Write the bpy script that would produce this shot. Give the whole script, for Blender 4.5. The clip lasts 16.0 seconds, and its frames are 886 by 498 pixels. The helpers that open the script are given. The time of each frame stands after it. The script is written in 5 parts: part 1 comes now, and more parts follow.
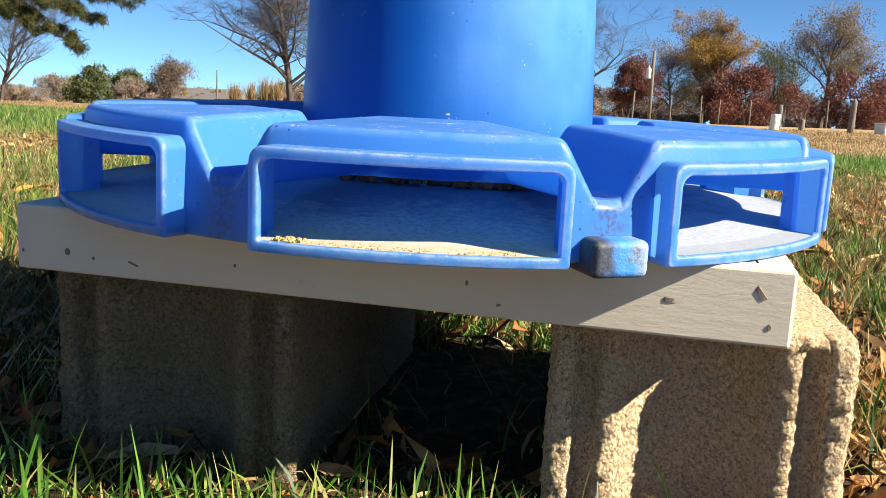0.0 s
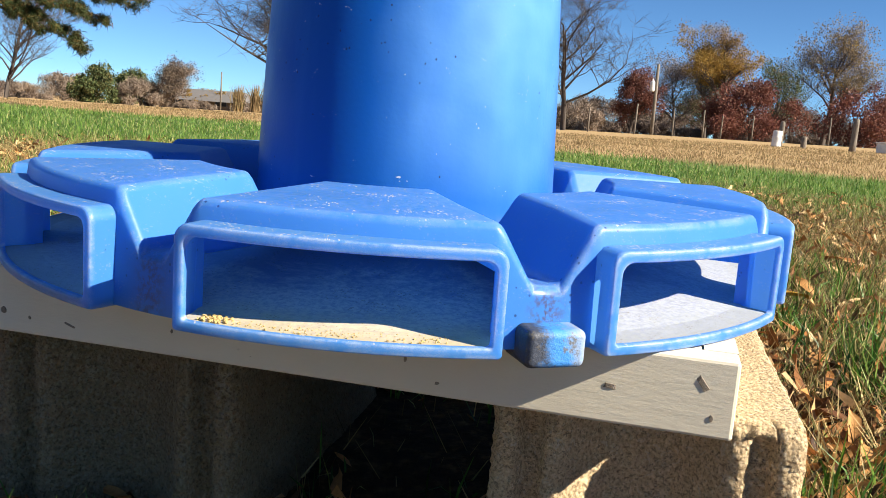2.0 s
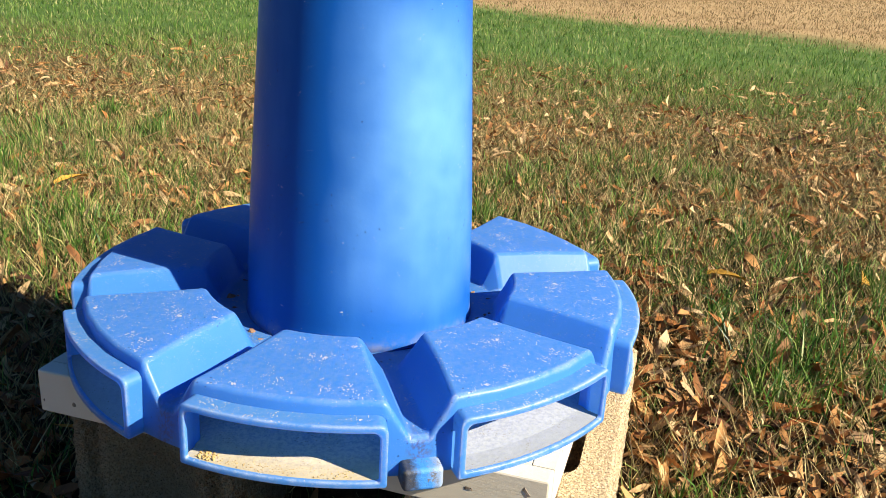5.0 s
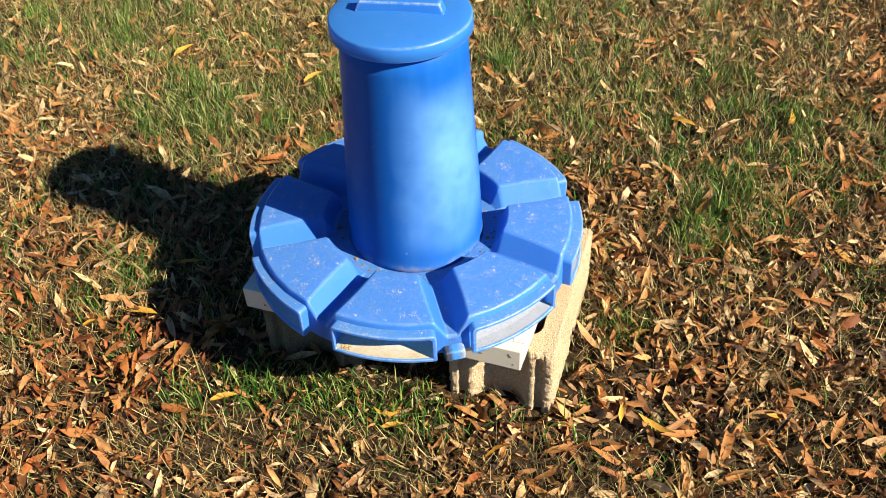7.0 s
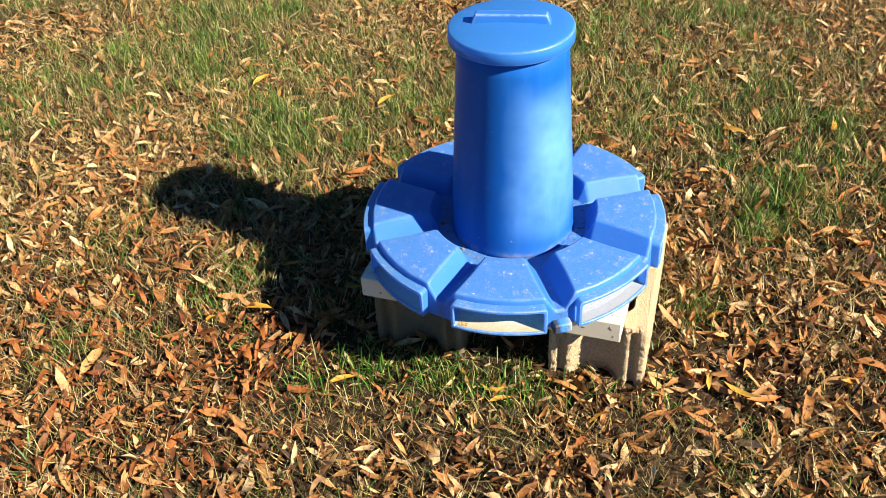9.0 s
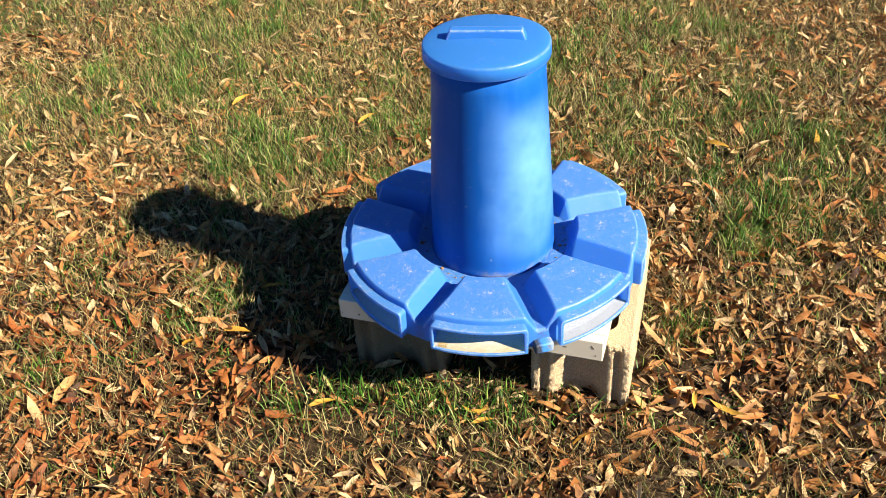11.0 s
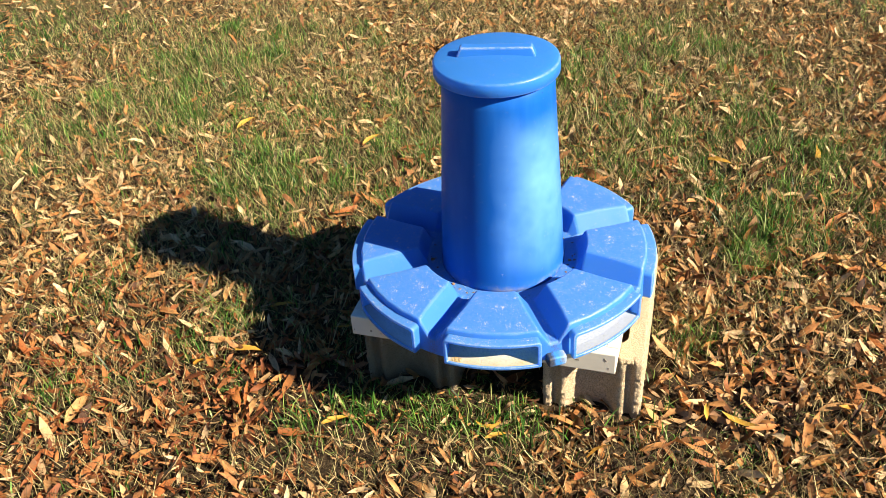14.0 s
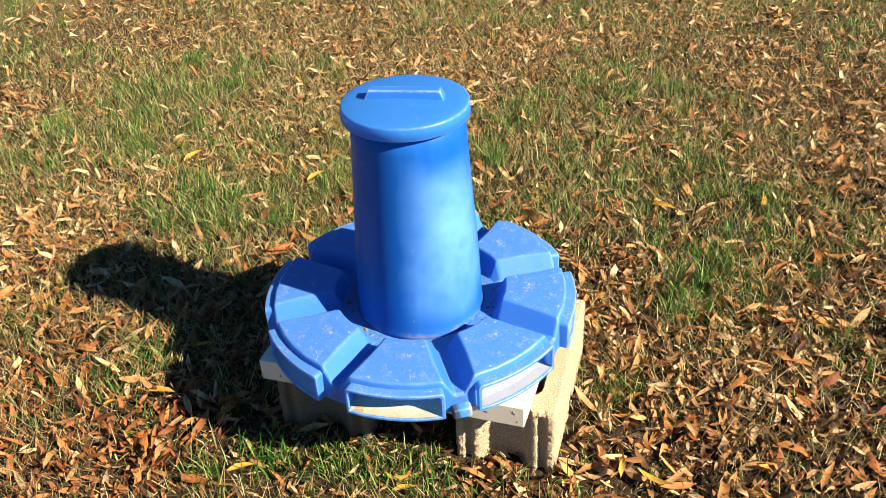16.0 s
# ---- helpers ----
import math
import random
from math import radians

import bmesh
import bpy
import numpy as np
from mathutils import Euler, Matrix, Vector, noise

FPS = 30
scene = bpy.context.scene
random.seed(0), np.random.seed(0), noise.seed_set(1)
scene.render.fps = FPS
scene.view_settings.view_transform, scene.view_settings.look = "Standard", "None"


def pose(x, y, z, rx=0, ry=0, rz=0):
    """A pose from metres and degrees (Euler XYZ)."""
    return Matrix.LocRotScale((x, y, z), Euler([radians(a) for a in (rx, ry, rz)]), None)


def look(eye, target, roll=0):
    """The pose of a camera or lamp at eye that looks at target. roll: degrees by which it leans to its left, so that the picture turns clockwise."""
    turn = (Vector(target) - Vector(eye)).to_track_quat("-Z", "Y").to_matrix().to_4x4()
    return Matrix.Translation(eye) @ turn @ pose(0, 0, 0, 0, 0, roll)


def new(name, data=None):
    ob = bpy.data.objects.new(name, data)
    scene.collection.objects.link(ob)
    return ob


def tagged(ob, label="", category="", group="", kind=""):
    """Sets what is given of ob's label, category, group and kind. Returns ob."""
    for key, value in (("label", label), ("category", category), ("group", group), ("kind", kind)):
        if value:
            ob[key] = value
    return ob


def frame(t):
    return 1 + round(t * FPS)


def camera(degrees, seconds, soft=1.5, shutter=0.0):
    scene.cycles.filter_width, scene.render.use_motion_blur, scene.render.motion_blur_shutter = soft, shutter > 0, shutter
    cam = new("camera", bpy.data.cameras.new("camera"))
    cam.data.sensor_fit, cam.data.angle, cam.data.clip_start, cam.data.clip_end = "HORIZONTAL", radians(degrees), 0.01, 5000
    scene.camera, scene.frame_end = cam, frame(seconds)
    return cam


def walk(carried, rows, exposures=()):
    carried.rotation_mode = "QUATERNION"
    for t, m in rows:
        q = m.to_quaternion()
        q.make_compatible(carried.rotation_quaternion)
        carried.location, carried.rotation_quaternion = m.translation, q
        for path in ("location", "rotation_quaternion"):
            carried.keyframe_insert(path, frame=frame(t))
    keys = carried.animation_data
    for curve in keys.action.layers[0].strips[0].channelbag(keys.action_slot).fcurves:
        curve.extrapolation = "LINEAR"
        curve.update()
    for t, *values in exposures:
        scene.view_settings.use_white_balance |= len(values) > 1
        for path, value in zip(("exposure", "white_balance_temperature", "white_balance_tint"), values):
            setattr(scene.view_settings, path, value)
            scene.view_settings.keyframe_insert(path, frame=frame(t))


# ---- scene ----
# camera and its path ------------------------------------------------------
cam = camera(52.73, 16.0, soft=0.85)
PATH = [
    (0, pose(0.0405, -0.7919, 0.2397, 81.616, -2.85, 3.23)),
    (0.5, pose(0.0485, -0.782, 0.2534, 81.655, -2.878, 3.095)),
    (1, pose(0.0528, -0.7807, 0.2602, 81.73, -3.163, 3.143)),
    (1.5, pose(0.0652, -0.7826, 0.2642, 81.867, -3.687, 3.227)),
    (2, pose(0.0745, -0.7689, 0.2822, 82.037, -4.266, 3.462)),
    (2.5, pose(0.0864, -0.7624, 0.3064, 81.822, -4.427, 4.395)),
    (3, pose(0.089, -0.7651, 0.305, 81.506, -4.533, 5.113)),
    (3.5, pose(0.092, -0.769, 0.3065, 80.701, -4.768, 5.886)),
    (4, pose(0.0966, -0.7832, 0.3172, 79.384, -5.064, 6.166)),
    (4.2, pose(0.1047, -0.7956, 0.3226, 77.697, -5.162, 6.228)),
    (6.3, pose(0.3045, -1.252, 1.1974, 54.332, 1.17, 7.443)),
    (6.5, pose(0.3017, -1.2726, 1.232, 50.755, 1.235, 7.846)),
    (7, pose(0.2833, -1.3193, 1.2627, 50.337, 1.58, 8.722)),
    (7.5, pose(0.1868, -1.4104, 1.2883, 49.653, 1.408, 9.096)),
    (8, pose(0.1167, -1.482, 1.2764, 49.451, 1.383, 8.959)),
    (8.5, pose(0.1034, -1.5199, 1.2862, 49.923, 1.809, 8.597)),
    (9, pose(0.1155, -1.5536, 1.2944, 53.254, 2.605, 7.883)),
    (11.5, pose(0.137, -1.5198, 1.2729, 54.71, 3.105, 6.674)),
    (12, pose(0.1256, -1.5193, 1.2708, 55.382, 3.482, 6.317)),
    (12.5, pose(0.1184, -1.5258, 1.2724, 55.872, 3.663, 6.233)),
    (13, pose(0.1101, -1.5308, 1.2637, 55.783, 3.492, 6.112)),
    (13.5, pose(0.1115, -1.537, 1.2622, 55.78, 3.484, 6.176)),
    (14, pose(0.1051, -1.5506, 1.2692, 56.015, 3.297, 6.262)),
    (14.5, pose(0.0999, -1.5629, 1.2674, 56.282, 2.873, 6.567)),
    (15, pose(0.1046, -1.5626, 1.2806, 57.494, 2.744, 6.672)),
    (15.5, pose(0.123, -1.5396, 1.2832, 58.021, 2.759, 6.571)),
    (16, pose(0.2735, -1.4772, 1.2633, 57.915, 2.347, 7.113)),
]
walk(cam, PATH, exposures=[(0, 1.50), (1.5, 1.42), (4.2, 1.32), (6.3, 1.25), (8.0, 1.44), (16.0, 1.52)])

# world, sun ---------------------------------------------------------------
SUN_AZ, SUN_EL = -22.2, 33.4          # degrees from +x, and above the ground
world = bpy.data.worlds.new("sky")
scene.world = world
world.use_nodes = True
wn = world.node_tree
sky = wn.nodes.new("ShaderNodeTexSky")
sky.sky_type = "NISHITA"
sky.sun_disc = False
sky.sun_elevation = radians(SUN_EL)
sky.sun_rotation = radians(90 - SUN_AZ)
sky.altitude, sky.air_density, sky.dust_density, sky.ozone_density = 5000, 1.0, 0.15, 3.0
back = wn.nodes["Background"]
back.inputs["Strength"].default_value = 0.044
clear = wn.nodes.new("ShaderNodeMix")
clear.data_type, clear.blend_type = "RGBA", "MULTIPLY"
clear.inputs["Factor"].default_value = 1.0
clear.inputs["B"].default_value = (0.74, 1.04, 1.22, 1)
wn.links.new(sky.outputs["Color"], clear.inputs["A"])
wn.links.new(clear.outputs["Result"], back.inputs["Color"])

sun_data = bpy.data.lights.new("sun", "SUN")
sun_data.energy, sun_data.angle, sun_data.color = 5.0, radians(0.55), (1.0, 0.91, 0.76)
sun = new("sun", sun_data)
sun_dir = Vector((math.cos(radians(SUN_EL)) * math.cos(radians(SUN_AZ)), math.cos(radians(SUN_EL)) * math.sin(radians(SUN_AZ)), math.sin(radians(SUN_EL))))
sun.matrix_world = look(sun_dir * 60, (0, 0, 0))


# materials ----------------------------------------------------------------
class Nodes:
    """A small builder of node materials on one Principled shader."""

    def __init__(self, name, rough=0.6, spec=0.5, metal=0.0):
        self.mat = bpy.data.materials.new(name)
        self.mat.use_nodes = True
        self.tree = self.mat.node_tree
        self.bsdf = self.tree.nodes["Principled BSDF"]
        self.bsdf.inputs["Roughness"].default_value = rough
        self.bsdf.inputs["Specular IOR Level"].default_value = spec
        self.bsdf.inputs["Metallic"].default_value = metal
        self.coord = self.tree.nodes.new("ShaderNodeTexCoord").outputs["Object"]

    def add(self, kind, **values):
        node = self.tree.nodes.new(kind)
        for key, value in values.items():
            node.inputs[key].default_value = value
        return node

    def link(self, a, b):
        self.tree.links.new(a, b)

    def space(self, scale=(1, 1, 1)):
        m = self.add("ShaderNodeMapping")
        m.inputs["Scale"].default_value = scale
        self.link(self.coord, m.inputs["Vector"])
        return m.outputs["Vector"]

    def noise(self, scale, detail=4.0, rough=0.55, vector=None, warp=0.0):
        n = self.add("ShaderNodeTexNoise", Scale=scale, Detail=detail, Roughness=rough, Distortion=warp)
        self.link(vector or self.coord, n.inputs["Vector"])
        return n.outputs["Fac"]

    def cells(self, scale, feature="F1", vector=None):
        n = self.add("ShaderNodeTexVoronoi", Scale=scale)
        n.feature = feature
        self.link(vector or self.coord, n.inputs["Vector"])
        return n

    def ramp(self, fac, *stops):
        n = self.add("ShaderNodeValToRGB")
        el = n.color_ramp.elements
        for i, (at, col) in enumerate(stops):
            e = el[i] if i < 2 else el.new(at)
            e.position = at
            e.color = (*col, 1) if isinstance(col, tuple) else (col, col, col, 1)
        self.link(fac, n.inputs["Fac"])
        return n.outputs["Color"]

    def mix(self, fac, a, b, mode="MIX"):
        n = self.tree.nodes.new("ShaderNodeMix")
        n.data_type, n.blend_type = "RGBA", mode
        for sock, value in ((n.inputs["Factor"], fac), (n.inputs["A"], a), (n.inputs["B"], b)):
            if isinstance(value, bpy.types.NodeSocket):
                self.link(value, sock)
            elif isinstance(value, tuple):
                sock.default_value = (*value, 1)
            else:
                sock.default_value = value
        return n.outputs["Result"]

    def maths(self, op, a, b=0.0):
        n = self.tree.nodes.new("ShaderNodeMath")
        n.operation = op
        for sock, value in zip(n.inputs, (a, b)):
            if isinstance(value, bpy.types.NodeSocket):
                self.link(value, sock)
            else:
                sock.default_value = value
        return n.outputs["Value"]

    def normal_z(self):
        g = self.add("ShaderNodeNewGeometry")
        s = self.add("ShaderNodeSeparateXYZ")
        self.link(g.outputs["Normal"], s.inputs["Vector"])
        return s.outputs["Z"]

    def axis(self, name):
        s = self.add("ShaderNodeSeparateXYZ")
        self.link(self.coord, s.inputs["Vector"])
        return s.outputs[name]

    def island(self):
        return self.add("ShaderNodeNewGeometry").outputs["Random Per Island"]

    def object_random(self):
        return self.add("ShaderNodeObjectInfo").outputs["Random"]

    def base(self, col):
        if isinstance(col, tuple):
            self.bsdf.inputs["Base Color"].default_value = (*col, 1)
        else:
            self.link(col, self.bsdf.inputs["Base Color"])
        return self

    def rough(self, value):
        self.link(value, self.bsdf.inputs["Roughness"])
        return self

    def bump(self, height, strength=0.3, distance=0.01):
        prev = self.bsdf.inputs["Normal"].links
        n = self.add("ShaderNodeBump", Strength=strength, Distance=distance)
        self.link(height, n.inputs["Height"])
        if prev:
            self.link(prev[0].from_socket, n.inputs["Normal"])
        self.link(n.outputs["Normal"], self.bsdf.inputs["Normal"])
        return self

    def lets_light(self, amount, colour):
        """Lets part of the light through thin leaves."""
        out = self.tree.nodes["Material Output"]
        t = self.add("ShaderNodeBsdfTranslucent")
        if isinstance(colour, tuple):
            t.inputs["Color"].default_value = (*colour, 1)
        else:
            self.link(colour, t.inputs["Color"])
        m = self.add("ShaderNodeMixShader", Fac=amount)
        self.link(self.bsdf.outputs["BSDF"], m.inputs[1])
        self.link(t.outputs["BSDF"], m.inputs[2])
        self.link(m.outputs["Shader"], out.inputs["Surface"])
        return self


def blue_plastic(name, dust, tint, pale, bleach_and_light=False, glow=0.43):
    """Weathered blue moulded polyethylene; dust: how much pale grit lies on it."""
    n = Nodes(name, rough=0.38, spec=0.12 if bleach_and_light else 0.5)
    fade = n.ramp(n.noise(4.0, 3.0, 0.5), (0.35, 0.0), (0.80, 1.0))
    streak = n.ramp(n.noise(16.0, 4.0, 0.6, n.space((1, 1, 0.18))), (0.5, 0.0), (0.8, 1.0))
    col = n.mix(fade, tint, pale)
    col = n.mix(n.maths("MULTIPLY", streak, 0.18), col, (0.07, 0.30, 0.74))
    if bleach_and_light:
        # chalky bleach and painted-in sunlight on one side, broken up, fading out upwards
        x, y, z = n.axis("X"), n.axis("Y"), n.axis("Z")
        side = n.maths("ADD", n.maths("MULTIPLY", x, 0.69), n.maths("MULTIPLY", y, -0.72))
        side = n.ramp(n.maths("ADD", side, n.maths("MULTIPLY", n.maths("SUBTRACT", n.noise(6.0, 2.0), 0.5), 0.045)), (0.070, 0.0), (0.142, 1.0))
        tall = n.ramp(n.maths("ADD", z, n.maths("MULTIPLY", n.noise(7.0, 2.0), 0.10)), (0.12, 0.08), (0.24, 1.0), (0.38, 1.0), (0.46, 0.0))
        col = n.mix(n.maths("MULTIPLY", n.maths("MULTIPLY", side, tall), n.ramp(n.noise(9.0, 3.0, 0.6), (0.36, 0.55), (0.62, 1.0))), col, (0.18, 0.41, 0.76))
    up = n.ramp(n.normal_z(), (0.55, 0.0), (0.95, 1.0))
    film = n.ramp(n.noise(170.0, 6.0, 0.8), (0.40, 0.0), (0.70, 1.0))
    col = n.mix(n.maths("MULTIPLY", n.maths("MULTIPLY", film, up), 0.30 * dust + 0.02), col, (0.40, 0.49, 0.60))
    warp = n.add("ShaderNodeVectorMath")
    warp.operation = "ADD"
    jit = n.add("ShaderNodeTexNoise", Scale=70.0, Detail=2.0)
    n.link(n.coord, jit.inputs["Vector"])
    small = n.add("ShaderNodeVectorMath")
    small.operation = "SCALE"
    small.inputs["Scale"].default_value = 0.012
    n.link(jit.outputs["Color"], small.inputs[0])
    n.link(n.space((0.55, 1, 1)), warp.inputs[0])
    n.link(small.outputs["Vector"], warp.inputs[1])
    sp = n.cells(470.0, vector=warp.outputs["Vector"])
    size = n.maths("MINIMUM", n.maths("SUBTRACT", n.noise(75.0, 2.0), 0.385 if bleach_and_light else 0.345), 0.19 if bleach_and_light else 0.5)
    big = n.maths("LESS_THAN", sp.outputs["Distance"], size)
    each = n.maths("MULTIPLY", n.object_random(), 0.08)             # some hoods are cleaner than others
    pick = n.maths("GREATER_THAN", n.noise(90.0 if bleach_and_light else 31.0, 3.0), n.maths("ADD", each, 0.55 if bleach_and_light else 0.62 - 0.26 * dust))
    spot = n.maths("MULTIPLY", big, pick)
    col = n.mix(n.maths("MULTIPLY", spot, n.maths("ADD", n.maths("MULTIPLY", up, 0.85 * dust), 0.5 if bleach_and_light else 0.12)), col, (0.72, 0.70, 0.62))
    if bleach_and_light:
        foot = n.ramp(n.maths("ADD", n.axis("Z"), n.maths("MULTIPLY", n.maths("SUBTRACT", n.noise(40.0), 0.5), 0.03)), (0.034, 1.0), (0.048, 0.0))
        col = n.mix(n.maths("MULTIPLY", foot, n.ramp(n.noise(30.0, 4.0, 0.7), (0.4, 0.0), (0.65, 0.7))), col, (0.26, 0.25, 0.23))
    else:
        # scuffed pale edges
        soft = n.add("ShaderNodeBevel", Radius=0.004)
        soft.samples = 4
        dot = n.add("ShaderNodeVectorMath")
        dot.operation = "DOT_PRODUCT"
        n.link(soft.outputs["Normal"], dot.inputs[0])
        n.link(n.add("ShaderNodeNewGeometry").outputs["Normal"], dot.inputs[1])
        edge = n.ramp(n.maths("SUBTRACT", 1.0, dot.outputs["Value"]), (0.005, 0.0), (0.05, 1.0))
        scuff = n.ramp(n.noise(70.0, 6.0, 0.8), (0.38, 0.0), (0.54, 1.0))
        col = n.mix(n.maths("MULTIPLY", n.maths("MULTIPLY", edge, scuff), 0.9), col, (0.66, 0.73, 0.80))
        # crumbly dirt at the outer end of the valleys
        x, y, z = n.axis("X"), n.axis("Y"), n.axis("Z")
        wide = n.ramp(n.maths("DIVIDE", n.maths("ABSOLUTE", y), x), (0.36, 0.0), (0.40, 1.0))
        low = n.ramp(n.maths("ADD", z, n.maths("MULTIPLY", n.maths("SUBTRACT", n.noise(60.0), 0.5), 0.02)), (0.028, 1.0), (0.040, 0.0))
        rim = n.ramp(x, (0.225, 0.0), (0.262, 1.0))
        crumbs = n.ramp(n.noise(240.0, 4.0, 0.75), (0.45, 0.0), (0.58, 1.0))
        col = n.mix(n.maths("MULTIPLY", n.maths("MULTIPLY", wide, low), n.maths("MULTIPLY", rim, n.maths("MULTIPLY", crumbs, 0.95))), col, (0.11, 0.085, 0.055))
    sp2 = n.cells(140.0, vector=n.space((1.3, 1, 1)))
    dark = n.maths("MULTIPLY", n.maths("LESS_THAN", sp2.outputs["Distance"], 0.12), n.maths("GREATER_THAN", n.noise(23.0, 2.0), 0.60))
    col = n.mix(n.maths("MULTIPLY", dark, 0.8), col, (0.02, 0.02, 0.03))
    n.base(col)
    n.rough(n.ramp(n.noise(22.0, 4.0, 0.6), (0.3, 0.30), (0.75, 0.52)))
    n.bump(n.noise(260.0, 3.0), 0.06, 0.002)
    n.bump(n.noise(9.0, 2.0), 0.035, 0.02)
    n.bump(spot, 0.25, 0.001)
    n.lets_light(glow, (0.15, 0.45, 0.98))
    return n.mat


def boss_plastic():
    """Blue stub, black with grime at one end and chalky at the other."""
    n = Nodes("stained_blue_stub", rough=0.6)
    x = n.maths("ADD", n.axis("X"), n.maths("MULTIPLY", n.maths("SUBTRACT", n.noise(48.0, 7.0, 0.8), 0.5), 0.034))
    col = n.mix(n.ramp(n.maths("MULTIPLY", x, 28.0), (0.16, 0.0), (0.45, 0.8)), (0.040, 0.21, 0.58), (0.30, 0.33, 0.35))
    grime = n.ramp(n.maths("MULTIPLY", x, -28.0), (0.10, 0.0), (0.30, 0.92))
    col = n.mix(grime, col, (0.030, 0.024, 0.016))
    crumbs = n.ramp(n.noise(190.0, 5.0, 0.75), (0.56, 0.0), (0.64, 0.8))
    col = n.mix(crumbs, col, (0.10, 0.085, 0.06))
    n.base(col).bump(n.noise(160.0, 5.0, 0.7), 0.4, 0.0025)
    return n.mat


def floor_dust():
    """Inside of the ports: blue plastic under caked pale pollen dust."""
    n = Nodes("dusty_tray", rough=0.8)
    x, y = n.axis("X"), n.axis("Y")
    reach = n.maths("SQRT", n.maths("ADD", n.maths("MULTIPLY", x, x), n.maths("MULTIPLY", y, y)))
    drift = n.maths("ADD", n.noise(19.0, 8.0, 0.78, warp=0.6), n.maths("MULTIPLY", n.maths("SUBTRACT", reach, 0.222), 4.0))   # thicker towards the sill
    cake = n.ramp(drift, (0.38, 0.10), (0.56, 1.0))
    fine = n.ramp(n.noise(240.0, 4.0, 0.75), (0.38, 0.40), (0.58, 1.0))
    pale = n.mix(n.ramp(n.maths("ABSOLUTE", x), (0.07, 0.0), (0.13, 1.0)), (0.58, 0.51, 0.38), (0.36, 0.375, 0.38))
    col = n.mix(n.maths("MULTIPLY", cake, fine), (0.18, 0.20, 0.25), pale)
    lip = n.maths("ADD", reach, n.maths("MULTIPLY", n.maths("SUBTRACT", n.noise(30.0), 0.5), 0.06))
    edge = n.ramp(lip, (0.255, 0.0), (0.312, 1.0))
    cream = n.mix(n.ramp(n.maths("ABSOLUTE", x), (0.07, 0.0), (0.13, 1.0)), (0.40, 0.33, 0.19), (0.27, 0.285, 0.29))
    col = n.mix(n.maths("MULTIPLY", edge, 0.9), col, cream)
    grit = n.cells(420.0)
    dots = n.maths("MULTIPLY", n.maths("LESS_THAN", grit.outputs["Distance"], 0.25), n.maths("GREATER_THAN", n.noise(60.0), 0.56))
    col = n.mix(n.maths("MULTIPLY", dots, 0.55), col, (0.16, 0.11, 0.06))
    n.base(col)
    n.bump(n.noise(150.0, 5.0, 0.7), 0.4, 0.002)
    return n.mat


def painted_wood():
    n = Nodes("weathered_white_paint", rough=0.62, spec=0.35)
    grain = n.noise(16.0, 7.0, 0.72, n.space((0.9, 5.0, 5.0)), 1.2)
    fine = n.noise(90.0, 5.0, 0.7, n.space((0.5, 2.5, 2.5)))
    col = n.mix(n.ramp(n.noise(4.0, 4.0), (0.35, 0.0), (0.7, 1.0)), (0.58, 0.52, 0.405), (0.68, 0.615, 0.49))
    col = n.mix(n.maths("MULTIPLY", n.ramp(grain, (0.55, 0.0), (0.75, 1.0)), 0.12), col, (0.52, 0.45, 0.37))
    bare = n.maths("MULTIPLY", n.ramp(n.noise(14.0, 5.0, 0.7, n.space((0.6, 1.6, 1.6))), (0.68, 0.0), (0.71, 1.0)), 0.8)
    col = n.mix(bare, col, (0.30, 0.23, 0.16))
    crack = n.ramp(n.noise(30.0, 6.0, 0.75, n.space((0.35, 3.5, 3.5)), 0.6), (0.60, 0.0), (0.64, 1.0))
    col = n.mix(n.maths("MULTIPLY", crack, 0.08), col, (0.34, 0.28, 0.22))
    dirt = n.cells(60.0, vector=n.space((1, 1, 1.6)))
    spot = n.maths("MULTIPLY", n.maths("LESS_THAN", dirt.outputs["Distance"], 0.13), n.maths("GREATER_THAN", n.noise(19.0), 0.60))
    col = n.mix(n.maths("MULTIPLY", spot, 0.8), col, (0.10, 0.07, 0.045))
    n.base(col)
    n.bump(grain, 0.07, 0.003).bump(fine, 0.22, 0.0012).bump(n.noise(70.0, 5.0, 0.75, n.space((0.5, 2.0, 2.0)), 1.6), 0.22, 0.001).bump(crack, -0.2, 0.001).bump(n.maths("MULTIPLY", bare, -1.0), 0.5, 0.001)
    return n.mat


